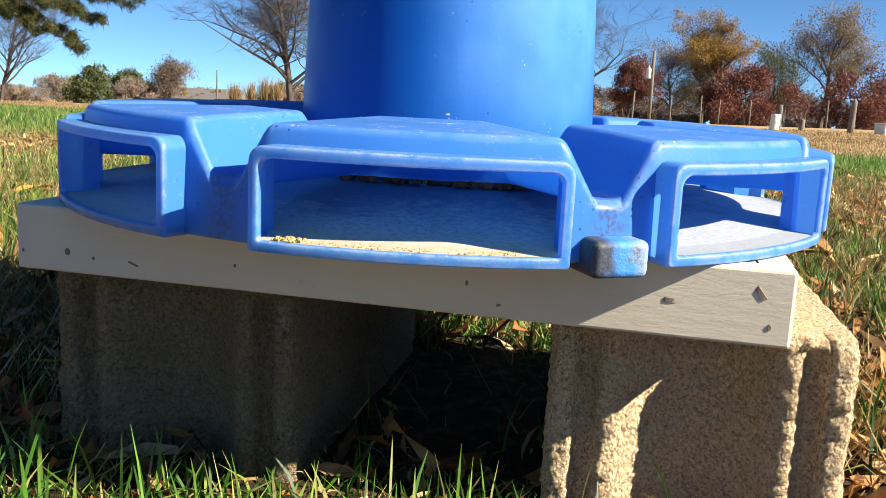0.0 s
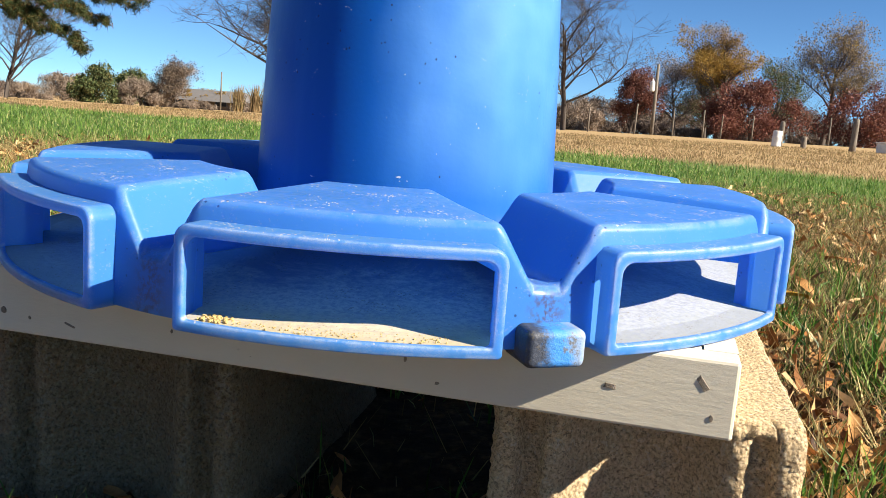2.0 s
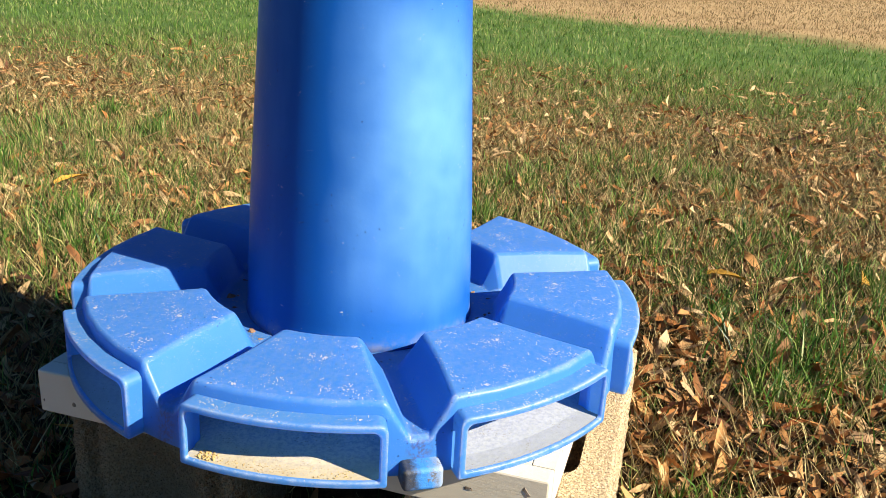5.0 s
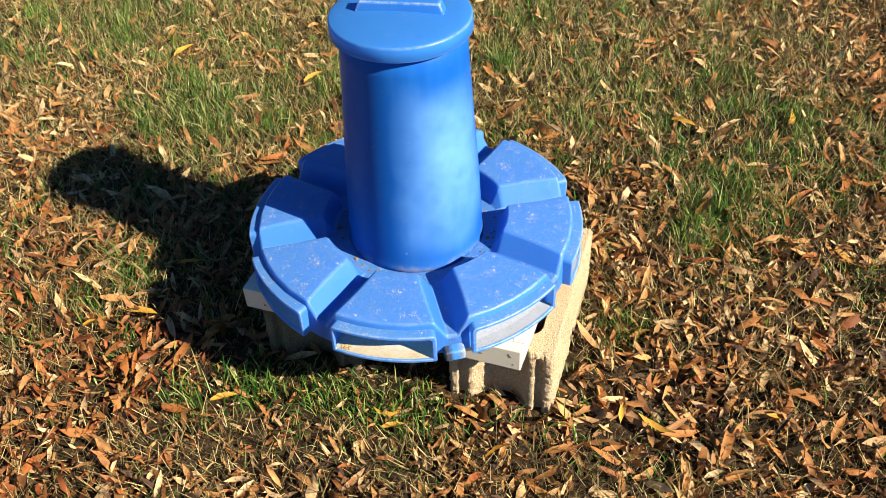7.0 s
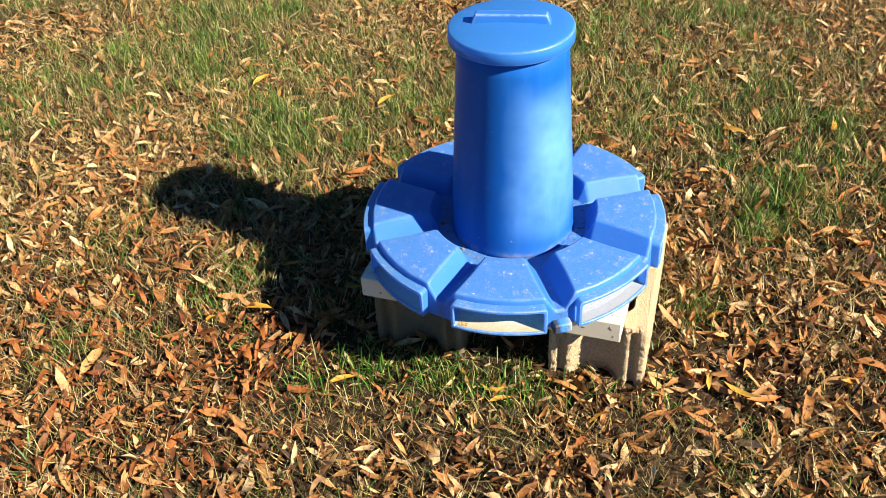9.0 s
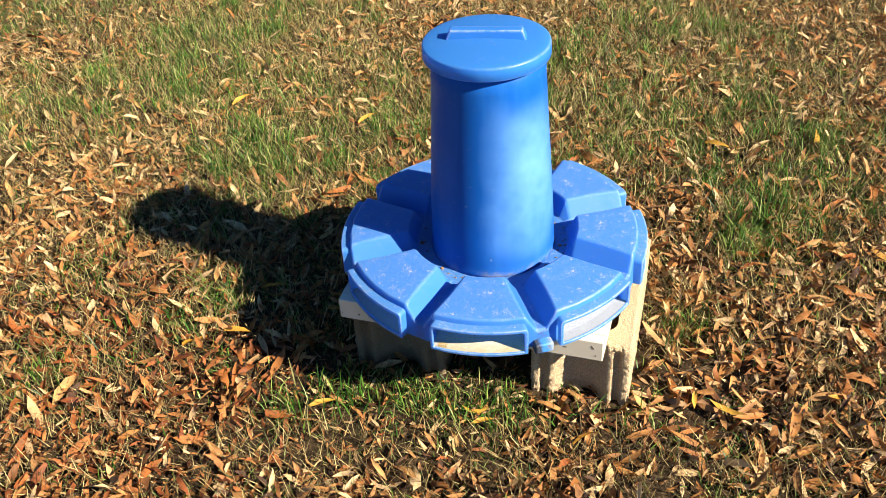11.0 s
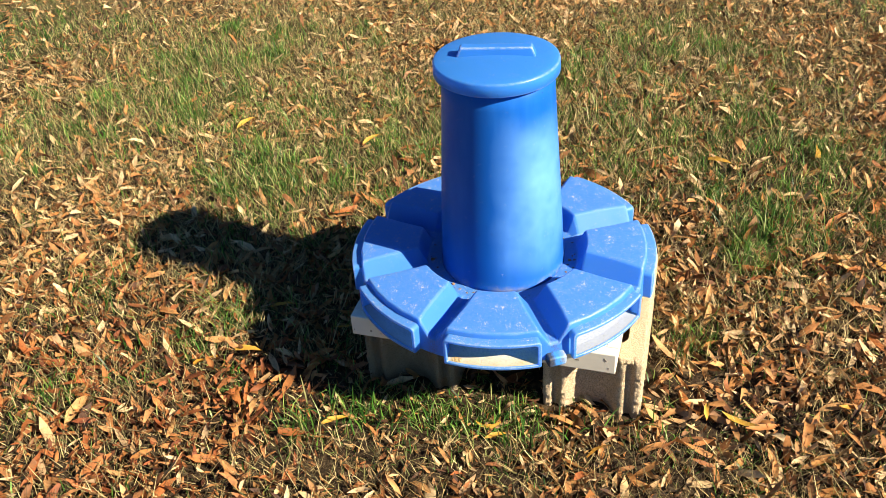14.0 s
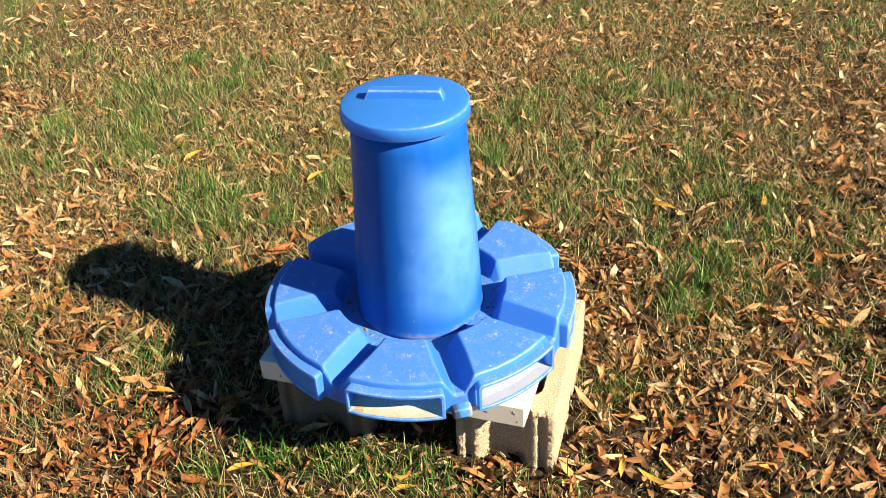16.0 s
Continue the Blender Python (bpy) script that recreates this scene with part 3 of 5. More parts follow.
def build_feeder():
    f = thing("bee_feeder", "weathered blue plastic bee feeder with eight ports, standing on a board", "feeder", LEAN)
    hood, rim = hood_mesh(), frame_mesh()
    for k in range(8):
        h = part_of("hood", hood, f, local=pose(0, 0, 0, 0, 0, PHI + 45 * k))
        soften(h, 0.0042, 3, 22)
        s = h.modifiers.new("wall", "SOLIDIFY")
        s.thickness, s.offset, s.use_rim = 0.0042, -1, False
        h.modifiers.new("normals", "WEIGHTED_NORMAL")
        part_of("port_frame", rim, h).modifiers.new("normals", "WEIGHTED_NORMAL")
    # tray under the hoods
    prof = [(0.268, -0.001), (0.2692, 0.0015), (0.2690, 0.0052), (0.266, 0.0062), (0.24, 0.0085), (0.19, 0.0155), (0.152, 0.0215), (0.122, 0.0230), (0.115, 0.012), (0.115, -0.001)]
    v, fc = lathe([(r * S, z * S) for r, z in prof], 128)
    part_of("tray", mesh_of("tray", v, fc, M_TRAY, True), f, "dusty tray floor caked with pale pollen")
    # the floor of each port, out to its sill
    for k in range(8):
        g = [(r, a, z) for r, z in ((0.2650, 0.0062), (0.2750, 0.0056), (0.2860, 0.0049)) for a in np.linspace(-16.4, 16.4, 15)]
        verts = [Matrix.Rotation(radians(PHI + 45 * k), 3, "Z") @ Vector(polar(*p)) for p in g]
        part_of("port_floor", mesh_of("port_floor", verts, [(r * 15 + c, r * 15 + c + 1, (r + 1) * 15 + c + 1, (r + 1) * 15 + c) for r in range(2) for c in range(14)], M_TRAY, True), f)
    # column
    prof = [(0.1180, 0.0285), (0.1160, 0.0360), (0.1152, 0.055), (0.1145, 0.075), (0.1112, 0.15), (0.1068, 0.22), (0.1015, 0.305), (0.0970, 0.385), (0.0960, 0.428),
            (0.0920, 0.428), (0.0930, 0.385), (0.1028, 0.22), (0.1105, 0.075), (0.1120, 0.0285)]
    v, fc = lathe([(r * S, z * S) for r, z in prof], 96)
    part_of("column", mesh_of("column", v, fc, M_BLUE_COL, True), f, "tapered blue hopper column, one side paler from bleach and painted sunlight")
    # lid with a dome, a turned-down rim and a grip bar
    prof = [(0.0008, 0.4462), (0.03, 0.4456), (0.06, 0.4436), (0.09, 0.4402), (0.1030, 0.4382), (0.1054, 0.4374), (0.1063, 0.4352), (0.1068, 0.4165), (0.1052, 0.4150), (0.1030, 0.4165),
            (0.1020, 0.4300), (0.09, 0.4335), (0.05, 0.4375), (0.0008, 0.4390)]
    v, fc = lathe([(r * S, z * S) for r, z in prof], 96, False)
    lid = part_of("lid", mesh_of("lid", v, fc, M_BLUE_LID, True), f, "round blue lid with a moulded grip bar", Matrix.Translation((-0.002 * S, -0.001 * S, 0.001)))
    bm = bmesh.new()
    top = [(-0.0590, -0.0095), (0.0600, -0.0095), (0.0600, 0.0095), (-0.0590, 0.0095)]
    low = [(-0.0680, -0.0120), (0.0685, -0.0120), (0.0685, 0.0120), (-0.0680, 0.0120)]
    vt = [bm.verts.new((x * S, y * S, 0.4585 * S)) for x, y in top]
    vb = [bm.verts.new((x * S, y * S, 0.4375 * S)) for x, y in low]
    bm.faces.new(vt)
    bm.faces.new(vb[::-1])
    for k in range(4):
        bm.faces.new((vb[k], vb[(k + 1) % 4], vt[(k + 1) % 4], vt[k]))
    soften(part("grip_bar", bm, M_BLUE_LID, lid), 0.0025, 2)
    # drain boss between two hoods
    bm = box_bm(-0.0165 * S, 0.0165 * S, -0.027 * S, 0.006 * S, -0.0065 * S, 0.0135 * S)
    boss = part("drain_boss", bm, M_BOSS, f, "stained stub of plastic between two ports", True)
    a = radians(PHI + 22.5)
    boss.matrix_basis = Matrix.Translation((0.262 * S * math.cos(a), 0.262 * S * math.sin(a), 0.001)) @ pose(0, 0, 0, 0, 0, PHI + 22.5 + 90)
    soften(boss, 0.0045, 4).modifiers.new("normals", "WEIGHTED_NORMAL")
    return f


build_feeder()


def build_feed():
    """Lumps of brown feed that show in the slot under the column."""
    rng = np.random.default_rng(5)
    bm = bmesh.new()
    for k in range(170):
        a = 2 * math.pi * k / 170 + rng.uniform(-0.03, 0.03)
        r = 0.133 + rng.uniform(-0.006, 0.007)
        m = Matrix.Translation((S * r * math.cos(a), S * r * math.sin(a), S * (0.0262 + rng.uniform(-0.002, 0.002)))) @ Euler(rng.uniform(0, 3, 3)).to_matrix().to_4x4()
        got = bmesh.ops.create_icosphere(bm, subdivisions=1, radius=S * rng.uniform(0.0032, 0.0056), matrix=m)
        for v in got["verts"]:
            v.co += Vector(rng.uniform(-0.0012, 0.0012, 3))
    me = bpy.data.meshes.new("pollen_feed")
    bm.to_mesh(me)
    bm.free()
    me.materials.append(M_FEED)
    ob = new("pollen_feed", me)
    ob.matrix_basis = LEAN
    tagged(ob, "lumps of caked brown pollen feed inside the feeder", "bee feed", kind="stuff")


build_feed()


def build_crumbs():
    """Grains of yellow pollen spilt along the sill of the first port."""
    rng = np.random.default_rng(15)
    bm = bmesh.new()
    for k in range(420):
        heap = k < 60
        a = PHI - (14.6 - abs(rng.normal(0, 1.6)) if heap else rng.uniform(-12, 14))
        r = rng.uniform(0.272, 0.2835) if heap else rng.uniform(0.262, 0.2835)
        size = rng.uniform(0.0004, 0.0013) if heap else rng.uniform(0.0002, 0.0006)
        m = Matrix.Translation(Vector(polar(r, a, 0.0054)) + Vector((0, 0, size * 0.6))) @ Euler(rng.uniform(0, 3, 3)).to_matrix().to_4x4()
        for v in bmesh.ops.create_icosphere(bm, subdivisions=1, radius=size, matrix=m)["verts"]:
            v.co += Vector(rng.uniform(-0.25, 0.25, 3)) * size
    me = bpy.data.meshes.new("pollen_crumbs")
    bm.to_mesh(me)
    bm.free()
    me.materials.append(M_CRUMB)
    ob = new("pollen_crumbs", me)
    ob.matrix_basis = LEAN
    tagged(ob, "yellow crumbs of pollen spilt on the port sill", "pollen", kind="stuff")


build_crumbs()


# the board and the blocks ---------------------------------------------------
BOARD_YAW = -10.4
BOARD = LEAN @ Matrix.Translation((-0.0345 * S, -0.1995 * S, -0.001 * S)) @ pose(0, 0, 0, 0, 0, BOARD_YAW)


def build_board():
    b = thing("stand_board", "weathered white-painted wooden hive floor laid across two concrete blocks", "board", BOARD)
    L, D, H = 0.2440 * S, 0.345, 0.0435 * S
    rail = soften(part("front_rail", box_bm(-L, L, 0, 0.022, -H, 0), M_WOOD, b), 0.002, 2)
    part("side_rail", box_bm(-L, -L + 0.02, 0.0222, D, -H, -0.0004), M_WOOD, b)
    part("side_rail", box_bm(L - 0.02, L, 0.0222, D, -H, -0.0004), M_WOOD, b)
    y = 0.0224
    for w in (0.106, 0.106, 0.106):
        soften(part("plank", box_bm(-L + 0.0203, L - 0.0203, y, min(y + w, D), -0.019, -0.0008), M_WOOD, b), 0.0015, 1)
        y += w + 0.002
    # nail holes, dents and torn chips along the front
    for x, z, w, h, tilt in ((0.372, -0.024, 0.010, 0.0045, -5), (0.472, -0.015, 0.015, 0.0048, -52), (0.485, -0.035, 0.0028, 0.0045, 0), (-0.43, -0.032, 0.0045, 0.0055, 10),
                             (-0.33, -0.036, 0.012, 0.002, -20), (0.13, -0.026, 0.002, 0.004, 0), (-0.18, -0.03, 0.0018, 0.003, 0), (-0.39, -0.035, 0.002, 0.003, 20), (-0.50, -0.034, 0.002, 0.0035, 0)):
        bm = bmesh.new()
        bmesh.ops.create_cone(bm, cap_ends=True, segments=4 if w > 0.009 else 8, radius1=0.5, radius2=0.42, depth=1.0)
        if w > 0.009:
            bmesh.ops.rotate(bm, verts=bm.verts, matrix=Matrix.Rotation(radians(45), 3, "Z"))
        for v in bm.verts:
            v.co += Vector((noise.noise(v.co * 3 + Vector((x * 50, 0, 0))) * 0.18, 0, 0))
        m = Matrix.Translation((-L + (x + 0.56) / 1.06 * 0 + L + x * L / 0.51, -0.0002, z)) @ pose(0, 0, 0, 90, 0, 0) @ pose(0, 0, 0, 0, 0, tilt) @ Matrix.Diagonal((w, h, 0.0006, 1))
        bmesh.ops.transform(bm, matrix=m, verts=bm.verts)
        part("nail_hole", bm, M_HOLE, rail)


build_board()


def block_outline():
    """Half the plan of a concrete block with ribbed ends, its length cut to 0.370 to fit the camera's view: x across, y
    along.
    """
    w = 0.098
    end = [(-w, 0.006), (-w + 0.004, 0.0), (-w + 0.016, 0.0), (-w + 0.018, 0.004), (-w + 0.021, 0.011), (-w + 0.031, 0.011), (-w + 0.034, 0.004), (-w + 0.036, 0.0), (-w + 0.045, 0.001),
           (-w + 0.049, 0.004), (-w + 0.054, 0.010), (-w + 0.061, 0.017), (-w + 0.069, 0.024), (-w + 0.079, 0.029), (-0.009, 0.031)]
    front = end + [(-x, y) for x, y in end[::-1]]
    return front


def block_mesh(seed, mat):
    """Concrete block with ribbed ends and two open cores, worn at the edges."""
    front = block_outline()
    long, high = 0.370, 0.190
    outline = front + [(-x, long - y) for x, y in front]
    # finer steps along each side
    pts = []
    for k, p in enumerate(outline):
        q = outline[(k + 1) % len(outline)]
        steps = max(1, int(math.hypot(q[0] - p[0], q[1] - p[1]) / 0.0036))
        pts += [(p[0] + (q[0] - p[0]) * s / steps, p[1] + (q[1] - p[1]) * s / steps) for s in range(steps)]
    n = len(pts)
    cx, cy = 0.0, long / 2
    levels = [0.0] + [high * k / 54 for k in range(1, 54)] + [high - 0.0022, high]
    rng = random.Random(seed)
    verts = []
    for li, z in enumerate(levels):
        k = min(1.0, max(0.0, (z - high + 0.014) / 0.014))
        pull = 0.009 * (1 - math.sqrt(1 - k * k))                # worn, rounded top edge
        shut = min(1.0, max(0.0, (high - 0.006 - z) / 0.012))    # the narrow grooves end under the top
        for x, y in pts:
            if 0.060 < abs(x) < 0.080:
                y = y * shut if y < 0.1 else long - (long - y) * shut
            d = Vector((cx - x, cy - y, 0)).normalized()
            e = 0.0014 * noise.noise((x * 45 + seed, y * 45, z * 45)) + 0.0027 * noise.noise((x * 140, y * 140 + seed, z * 140)) + 0.0026 * noise.noise((x * 330, y * 330 + seed, z * 330))
            verts.append((x + d.x * (pull + e), y + d.y * (pull + e), z + (0.0015 * noise.noise((x * 60, y * 60, seed)) if li == len(levels) - 1 else 0)))
    faces = [(l * n + i, l * n + (i + 1) % n, (l + 1) * n + (i + 1) % n, (l + 1) * n + i) for l in range(len(levels) - 1) for i in range(n)]
    bm = bmesh.new()
    bv = [bm.verts.new(v) for v in verts]
    for f in faces:
        bm.faces.new([bv[i] for i in f])
    # top and bottom with two cores cut through
    top = bv[(len(levels) - 1) * n:]
    low = bv[:n]

    def core(y0, y1, z):
        r, out = 0.022, []
        for sx, sy, st in ((1, 0, -90), (1, 1, 0), (-1, 1, 90), (-1, 0, 180)):
            for k in range(5):
                t = radians(st + 22.5 * k)
                out.append(((0.062 - r) * sx + r * math.cos(t), (y1 - r if sy else y0 + r) + r * math.sin(t), z))
        return out

    for y0, y1 in ((0.048, 0.170), (0.200, 0.322)):
        a = [bm.verts.new(c) for c in core(y0, y1, high)]
        b = [bm.verts.new(c) for c in core(y0, y1, 0.0)]
        for k in range(len(a)):
            j = (k + 1) % len(a)
            bm.faces.new((a[k], a[j], b[j], b[k]))
        for ring in (a, b):
            for k in range(len(ring)):
                e = (ring[k], ring[(k + 1) % len(ring)])
                bm.edges.get(e) or bm.edges.new(e)
    for z in (high, 0.0):
        ring = top if z else low
        edges = [bm.edges.get((ring[k], ring[(k + 1) % n])) for k in range(n)]
        for e in bm.edges:
            if all(abs(v.co.z - z) < 1e-6 and abs(v.co.x) < 0.07 and 0.04 < v.co.y < 0.33 for v in e.verts) and e not in edges:
                edges.append(e)
        bmesh.ops.triangle_fill(bm, use_beauty=True, use_dissolve=False, edges=edges)
    bmesh.ops.recalc_face_normals(bm, faces=bm.faces)
    for f in bm.faces:
        f.smooth = abs(f.normal.z) < 0.9
    me = bpy.data.meshes.new("concrete_block")
    bm.to_mesh(me)
    bm.free()
    me.materials.append(mat)
    return me


def build_blocks():
    top = -0.0450 * S
    for fx, fy, yaw, label in ((0.169, -0.199, -9.0, "rough tan concrete block with a ribbed end, half in sun"), (-0.174, -0.145, -9.0, "brown concrete block with a ribbed end, darkened to paint in shade")):
        ob = new("concrete_block", block_mesh(*((3, M_BLOCK) if fx > 0 else (11, M_BLOCK_SHADE))))
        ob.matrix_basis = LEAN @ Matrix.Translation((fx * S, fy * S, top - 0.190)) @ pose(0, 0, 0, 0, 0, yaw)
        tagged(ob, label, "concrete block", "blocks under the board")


build_blocks()


# leaves, thatch and grass ---------------------------------------------------
def frames_of(rng, n, tilt):
    """Turns for n loose pieces: a random heading and a lean of about tilt."""
    yaw = rng.uniform(0, 2 * np.pi, n)
    a, b = rng.normal(0, tilt, n), rng.normal(0, tilt, n)
    cy, sy, ca, sa, cb, sb = np.cos(yaw), np.sin(yaw), np.cos(a), np.sin(a), np.cos(b), np.sin(b)
    one, zero = np.ones(n), np.zeros(n)
    rz = np.stack([cy, -sy, zero, sy, cy, zero, zero, zero, one], -1).reshape(n, 3, 3)
    rx = np.stack([one, zero, zero, zero, ca, -sa, zero, sa, ca], -1).reshape(n, 3, 3)
    ry = np.stack([cb, zero, sb, zero, one, zero, -sb, zero, cb], -1).reshape(n, 3, 3)
    return rz @ ry @ rx


LEAF_X = np.array([0.0, 0.28, 0.68, 1.0]) - 0.5
LEAF_W = np.array([0.05, 0.92, 0.88, 0.03])


def leaf_points(rng, n, long, wide):
    """n narrow leaves, folded along the midrib and curled."""
    curl, fold, twist = rng.normal(0.08, 0.40, n), rng.uniform(-0.3, 0.8, n), rng.normal(0, 0.55, n)
    bend = rng.normal(0, 0.055, n)
    v = np.zeros((n, 4, 3, 3))
    for s in range(4):
        for k, side in enumerate((-1, 0, 1)):
            v[:, s, k, 0] = LEAF_X[s] * long
            v[:, s, k, 1] = side * LEAF_W[s] * wide / 2 + bend * long * (1 - (2 * LEAF_X[s]) ** 2)
            v[:, s, k, 2] = long * curl * (LEAF_X[s] ** 2 - 0.12) + abs(side) * fold * wide * LEAF_W[s] / 2 + side * twist * LEAF_X[s] * wide * 0.8
    return v.reshape(n, 12, 3)


LEAF_Q = np.array([(s * 3 + k, s * 3 + k + 1, s * 3 + k + 4, s * 3 + k + 3) for s in range(3) for k in range(2)])


def patch(x, y):
    """How grassy the ground is, from 0 (leaf litter) to 1."""
    x, y = np.asarray(x), np.asarray(y)
    out = np.array([noise.noise((a * 1.5 + 7.3, b * 1.5 + 2.1, 0.0)) + 0.55 * noise.noise((a * 3.7, b * 3.7, 4.0)) for a, b in zip(x, y)])
    for cx, cy, r, amt in ((-0.69, 0.62, 0.33, 0.60), (-1.0, 1.5, 0.45, 0.45), (-1.3, 0.82, 0.36, 0.45), (0.63, 0.36, 0.18, 0.7), (0.52, 0.91, 0.32, 0.40), (0.85, 0.80, 0.24, 0.35), (-0.40, -0.05, 0.12, 0.4),
                           (-0.99, -0.22, 0.3, 0.3), (0.34, 1.54, 0.5, 0.35), (-0.43, 1.29, 0.5, 0.2), (-0.72, -0.31, 0.36, -0.6), (0.44, 0.0, 0.2, -0.4), (0.20, -0.38, 0.2, -0.5), (0.65, -0.17, 0.25, -0.5),
                           (0.62, 0.0, 0.22, 0.35), (0.95, -0.15, 0.25, 0.25), (-1.12, 0.26, 0.3, -0.2), (1.2, 1.6, 0.5, -0.4)):
        out = out + amt * np.exp(-((x - cx) ** 2 + (y - cy) ** 2) / r**2)
    return out


def inside_block(x, y):
    """True under the two blocks."""
    hit = np.zeros(len(x), bool)
    for fx, fy, yaw in ((0.169, -0.199, -9.0), (-0.174, -0.145, -9.0)):
        dx, dy = x - fx * S, y - fy * S
        c, s = math.cos(radians(yaw)), math.sin(radians(yaw))
        u, v = dx * c + dy * s, -dx * s + dy * c
        hit |= (abs(u) < 0.104) & (v > np.where(abs(u) < 0.045, 0.027, -0.006)) & (v < 0.38)
    return hit


def fade(x, y):
    """1 round the stand, falling to 0 some three metres off."""
    return smooth01((1.12 - np.hypot((x + 0.2) / 3.0, (y - 1.2) / 3.1)) / 0.30)


def spread(rng, n, x0, x1, y0, y1):
    x, y = rng.uniform(x0, x1, n), rng.uniform(y0, y1, n)
    bare = (abs(x) < 0.30) & (y > -0.13) & (y < 0.20)          # little grows under the board; thinned further to fit the camera's view
    keep = ~inside_block(x, y) & (~bare | (rng.uniform(0, 1, n) < 0.05)) & (rng.uniform(0, 1, n) < fade(x, y))
    return x[keep], y[keep]


def thick(x, y):
    """How thick litter and thatch lie: most round the stand, thinning out over the lawn."""
    return 0.10 + 0.90 * np.exp(-(np.hypot((x + 0.10) / 1.9, (y - 0.75) / 2.1) ** 4))


def build_litter():
    rng = np.random.default_rng(2)
    x, y = spread(rng, 215000, -3.2, 2.8, -1.5, 4.0)
    p = patch(x, y)
    keep = rng.uniform(0, 1, len(x)) < np.clip(0.62 - 0.58 * p, 0.12, 1.0) * thick(x, y) * np.clip(1.20 - 0.22 * y, 0.10, 1.0)
    x, y = x[keep], y[keep]
    n = len(x)
    small = rng.uniform(0, 1, n) < 0.56
    long = np.where(small, rng.uniform(0.014, 0.036, n), np.clip(rng.normal(0.053, 0.013, n), 0.03, 0.088))
    front = (abs(x) < 0.5) & (y > -0.42) & (y < -0.15)
    long = np.where((front & (x < 0.12)) | ((abs(x) < 0.3) & (abs(y - 0.38) < 0.14)), long * 0.6, long)
    wide = long * np.where(small, rng.uniform(0.14, 0.34, n), rng.uniform(0.17, 0.27, n))
    v = leaf_points(rng, n, long, wide)
    lying = smooth01((y - 0.6) / 1.2)                               # flatter, deeper in the grass further off
    v = np.einsum("nij,nkj->nki", frames_of(rng, n, 0.46 - 0.12 * lying), v)
    low = v[:, :, 2].min(1)
    v += np.stack([x, y, ground_z(x, y) - 0.35 * low + (rng.uniform(-0.006, 0.022, n) + 0.003 * lying) * np.where(front, 0.5, 1.0)], -1)[:, None]
    # thinner strewing over the lawn round about
    m = 5000
    turn, far = rng.uniform(0, 2 * np.pi, m), rng.uniform(1.6, 5.2, m)
    bx, by = -0.2 + far * np.cos(turn), 0.4 + far * np.sin(turn) * 0.9
    ok = (by < 1.6) & (fade(bx, by) < rng.uniform(0, 1, m))
    bx, by = bx[ok], by[ok]
    m = len(bx)
    b = np.einsum("nij,nkj->nki", frames_of(rng, m, 0.25), leaf_points(rng, m, rng.uniform(0.04, 0.075, m), rng.uniform(0.010, 0.016, m)))
    b += np.stack([bx, by, ground_z(bx, by) + 0.008], -1)[:, None]
    # a drift of fresher, redder leaves on one side of the stand
    red = rng.uniform(0, 1, n) < 0.8 * np.exp(-((x + 0.75) ** 2 / 0.50**2 + (y + 0.25) ** 2 / 0.42**2))
    for name, heap, mat, label in (("russet_leaves", v[red], M_LITTER_RED, "drift of red-brown fallen leaves on the grass"),
                                   ("fallen_leaves", np.concatenate([v[~red], b]), M_LITTER, "litter of narrow dry tan and orange leaves on the grass")):
        q = (LEAF_Q[None] + 12 * np.arange(len(heap))[:, None, None]).reshape(-1, 4)
        litter = new(name, mesh_bulk(name, heap.reshape(-1, 3), q, mat, True))
        tagged(litter, label, "fallen leaves", kind="stuff")
    # the leaves lying on top round the stand, one by one
    shapes = []
    for k in range(10):
        lv = leaf_points(rng, 1, np.array([1.0]), np.array([rng.uniform(0.17, 0.27)]))[0]
        shapes.append(mesh_bulk("leaf", lv, LEAF_Q, M_LEAF, True))
    made = 0
    while made < 280:
        a, b = rng.uniform(-1.1, 1.1), rng.uniform(-0.36, 0.85)
        if inside_block(np.array([a]), np.array([b]))[0] or (-0.36 < a < 0.36 and -0.24 < b < 0.20) or (-0.36 < a < 0.12 and b < -0.20) or patch([a], [b])[0] > 0.45:
            continue
        ob = new("leaf", shapes[made % 10])
        ob.parent = litter
        k = float(np.clip(rng.normal(0.060, 0.012), 0.035, 0.085))
        ob.matrix_basis = Matrix.Translation((a, b, float(ground_z(a, b)) + 0.020 + rng.uniform(0, 0.008))) @ Euler((rng.normal(0, 0.25), rng.normal(0, 0.25), rng.uniform(0, 6.28))).to_matrix().to_4x4() @ Matrix.Scale(k, 4)
        made += 1
    for a, b, k, turn in ((0.47, -0.25, 0.078, -35), (0.41, -0.23, 0.05, 80), (-0.56, -0.10, 0.07, -10), (0.56, 0.69, 0.08, -40), (-0.86, 0.93, 0.08, 50), (0.82, 0.74, 0.075, 75), (-0.44, 0.82, 0.07, 45), (0.0, -0.30, 0.05, 12), (-0.02, -0.265, 0.055, -8), (-0.33, -0.275, 0.06, 15)):
        ob = new("leaf", shapes[int(k * 1000) % 10])
        ob.parent = litter
        ob.data = ob.data.copy()
        ob.data.materials[0] = M_GOLD
        ob.matrix_basis = Matrix.Translation((a, b, float(ground_z(a, b)) + (0.018 if b < -0.26 else 0.034))) @ pose(0, 0, 0, 8, -6, turn) @ Matrix.Scale(k, 4)
    return litter


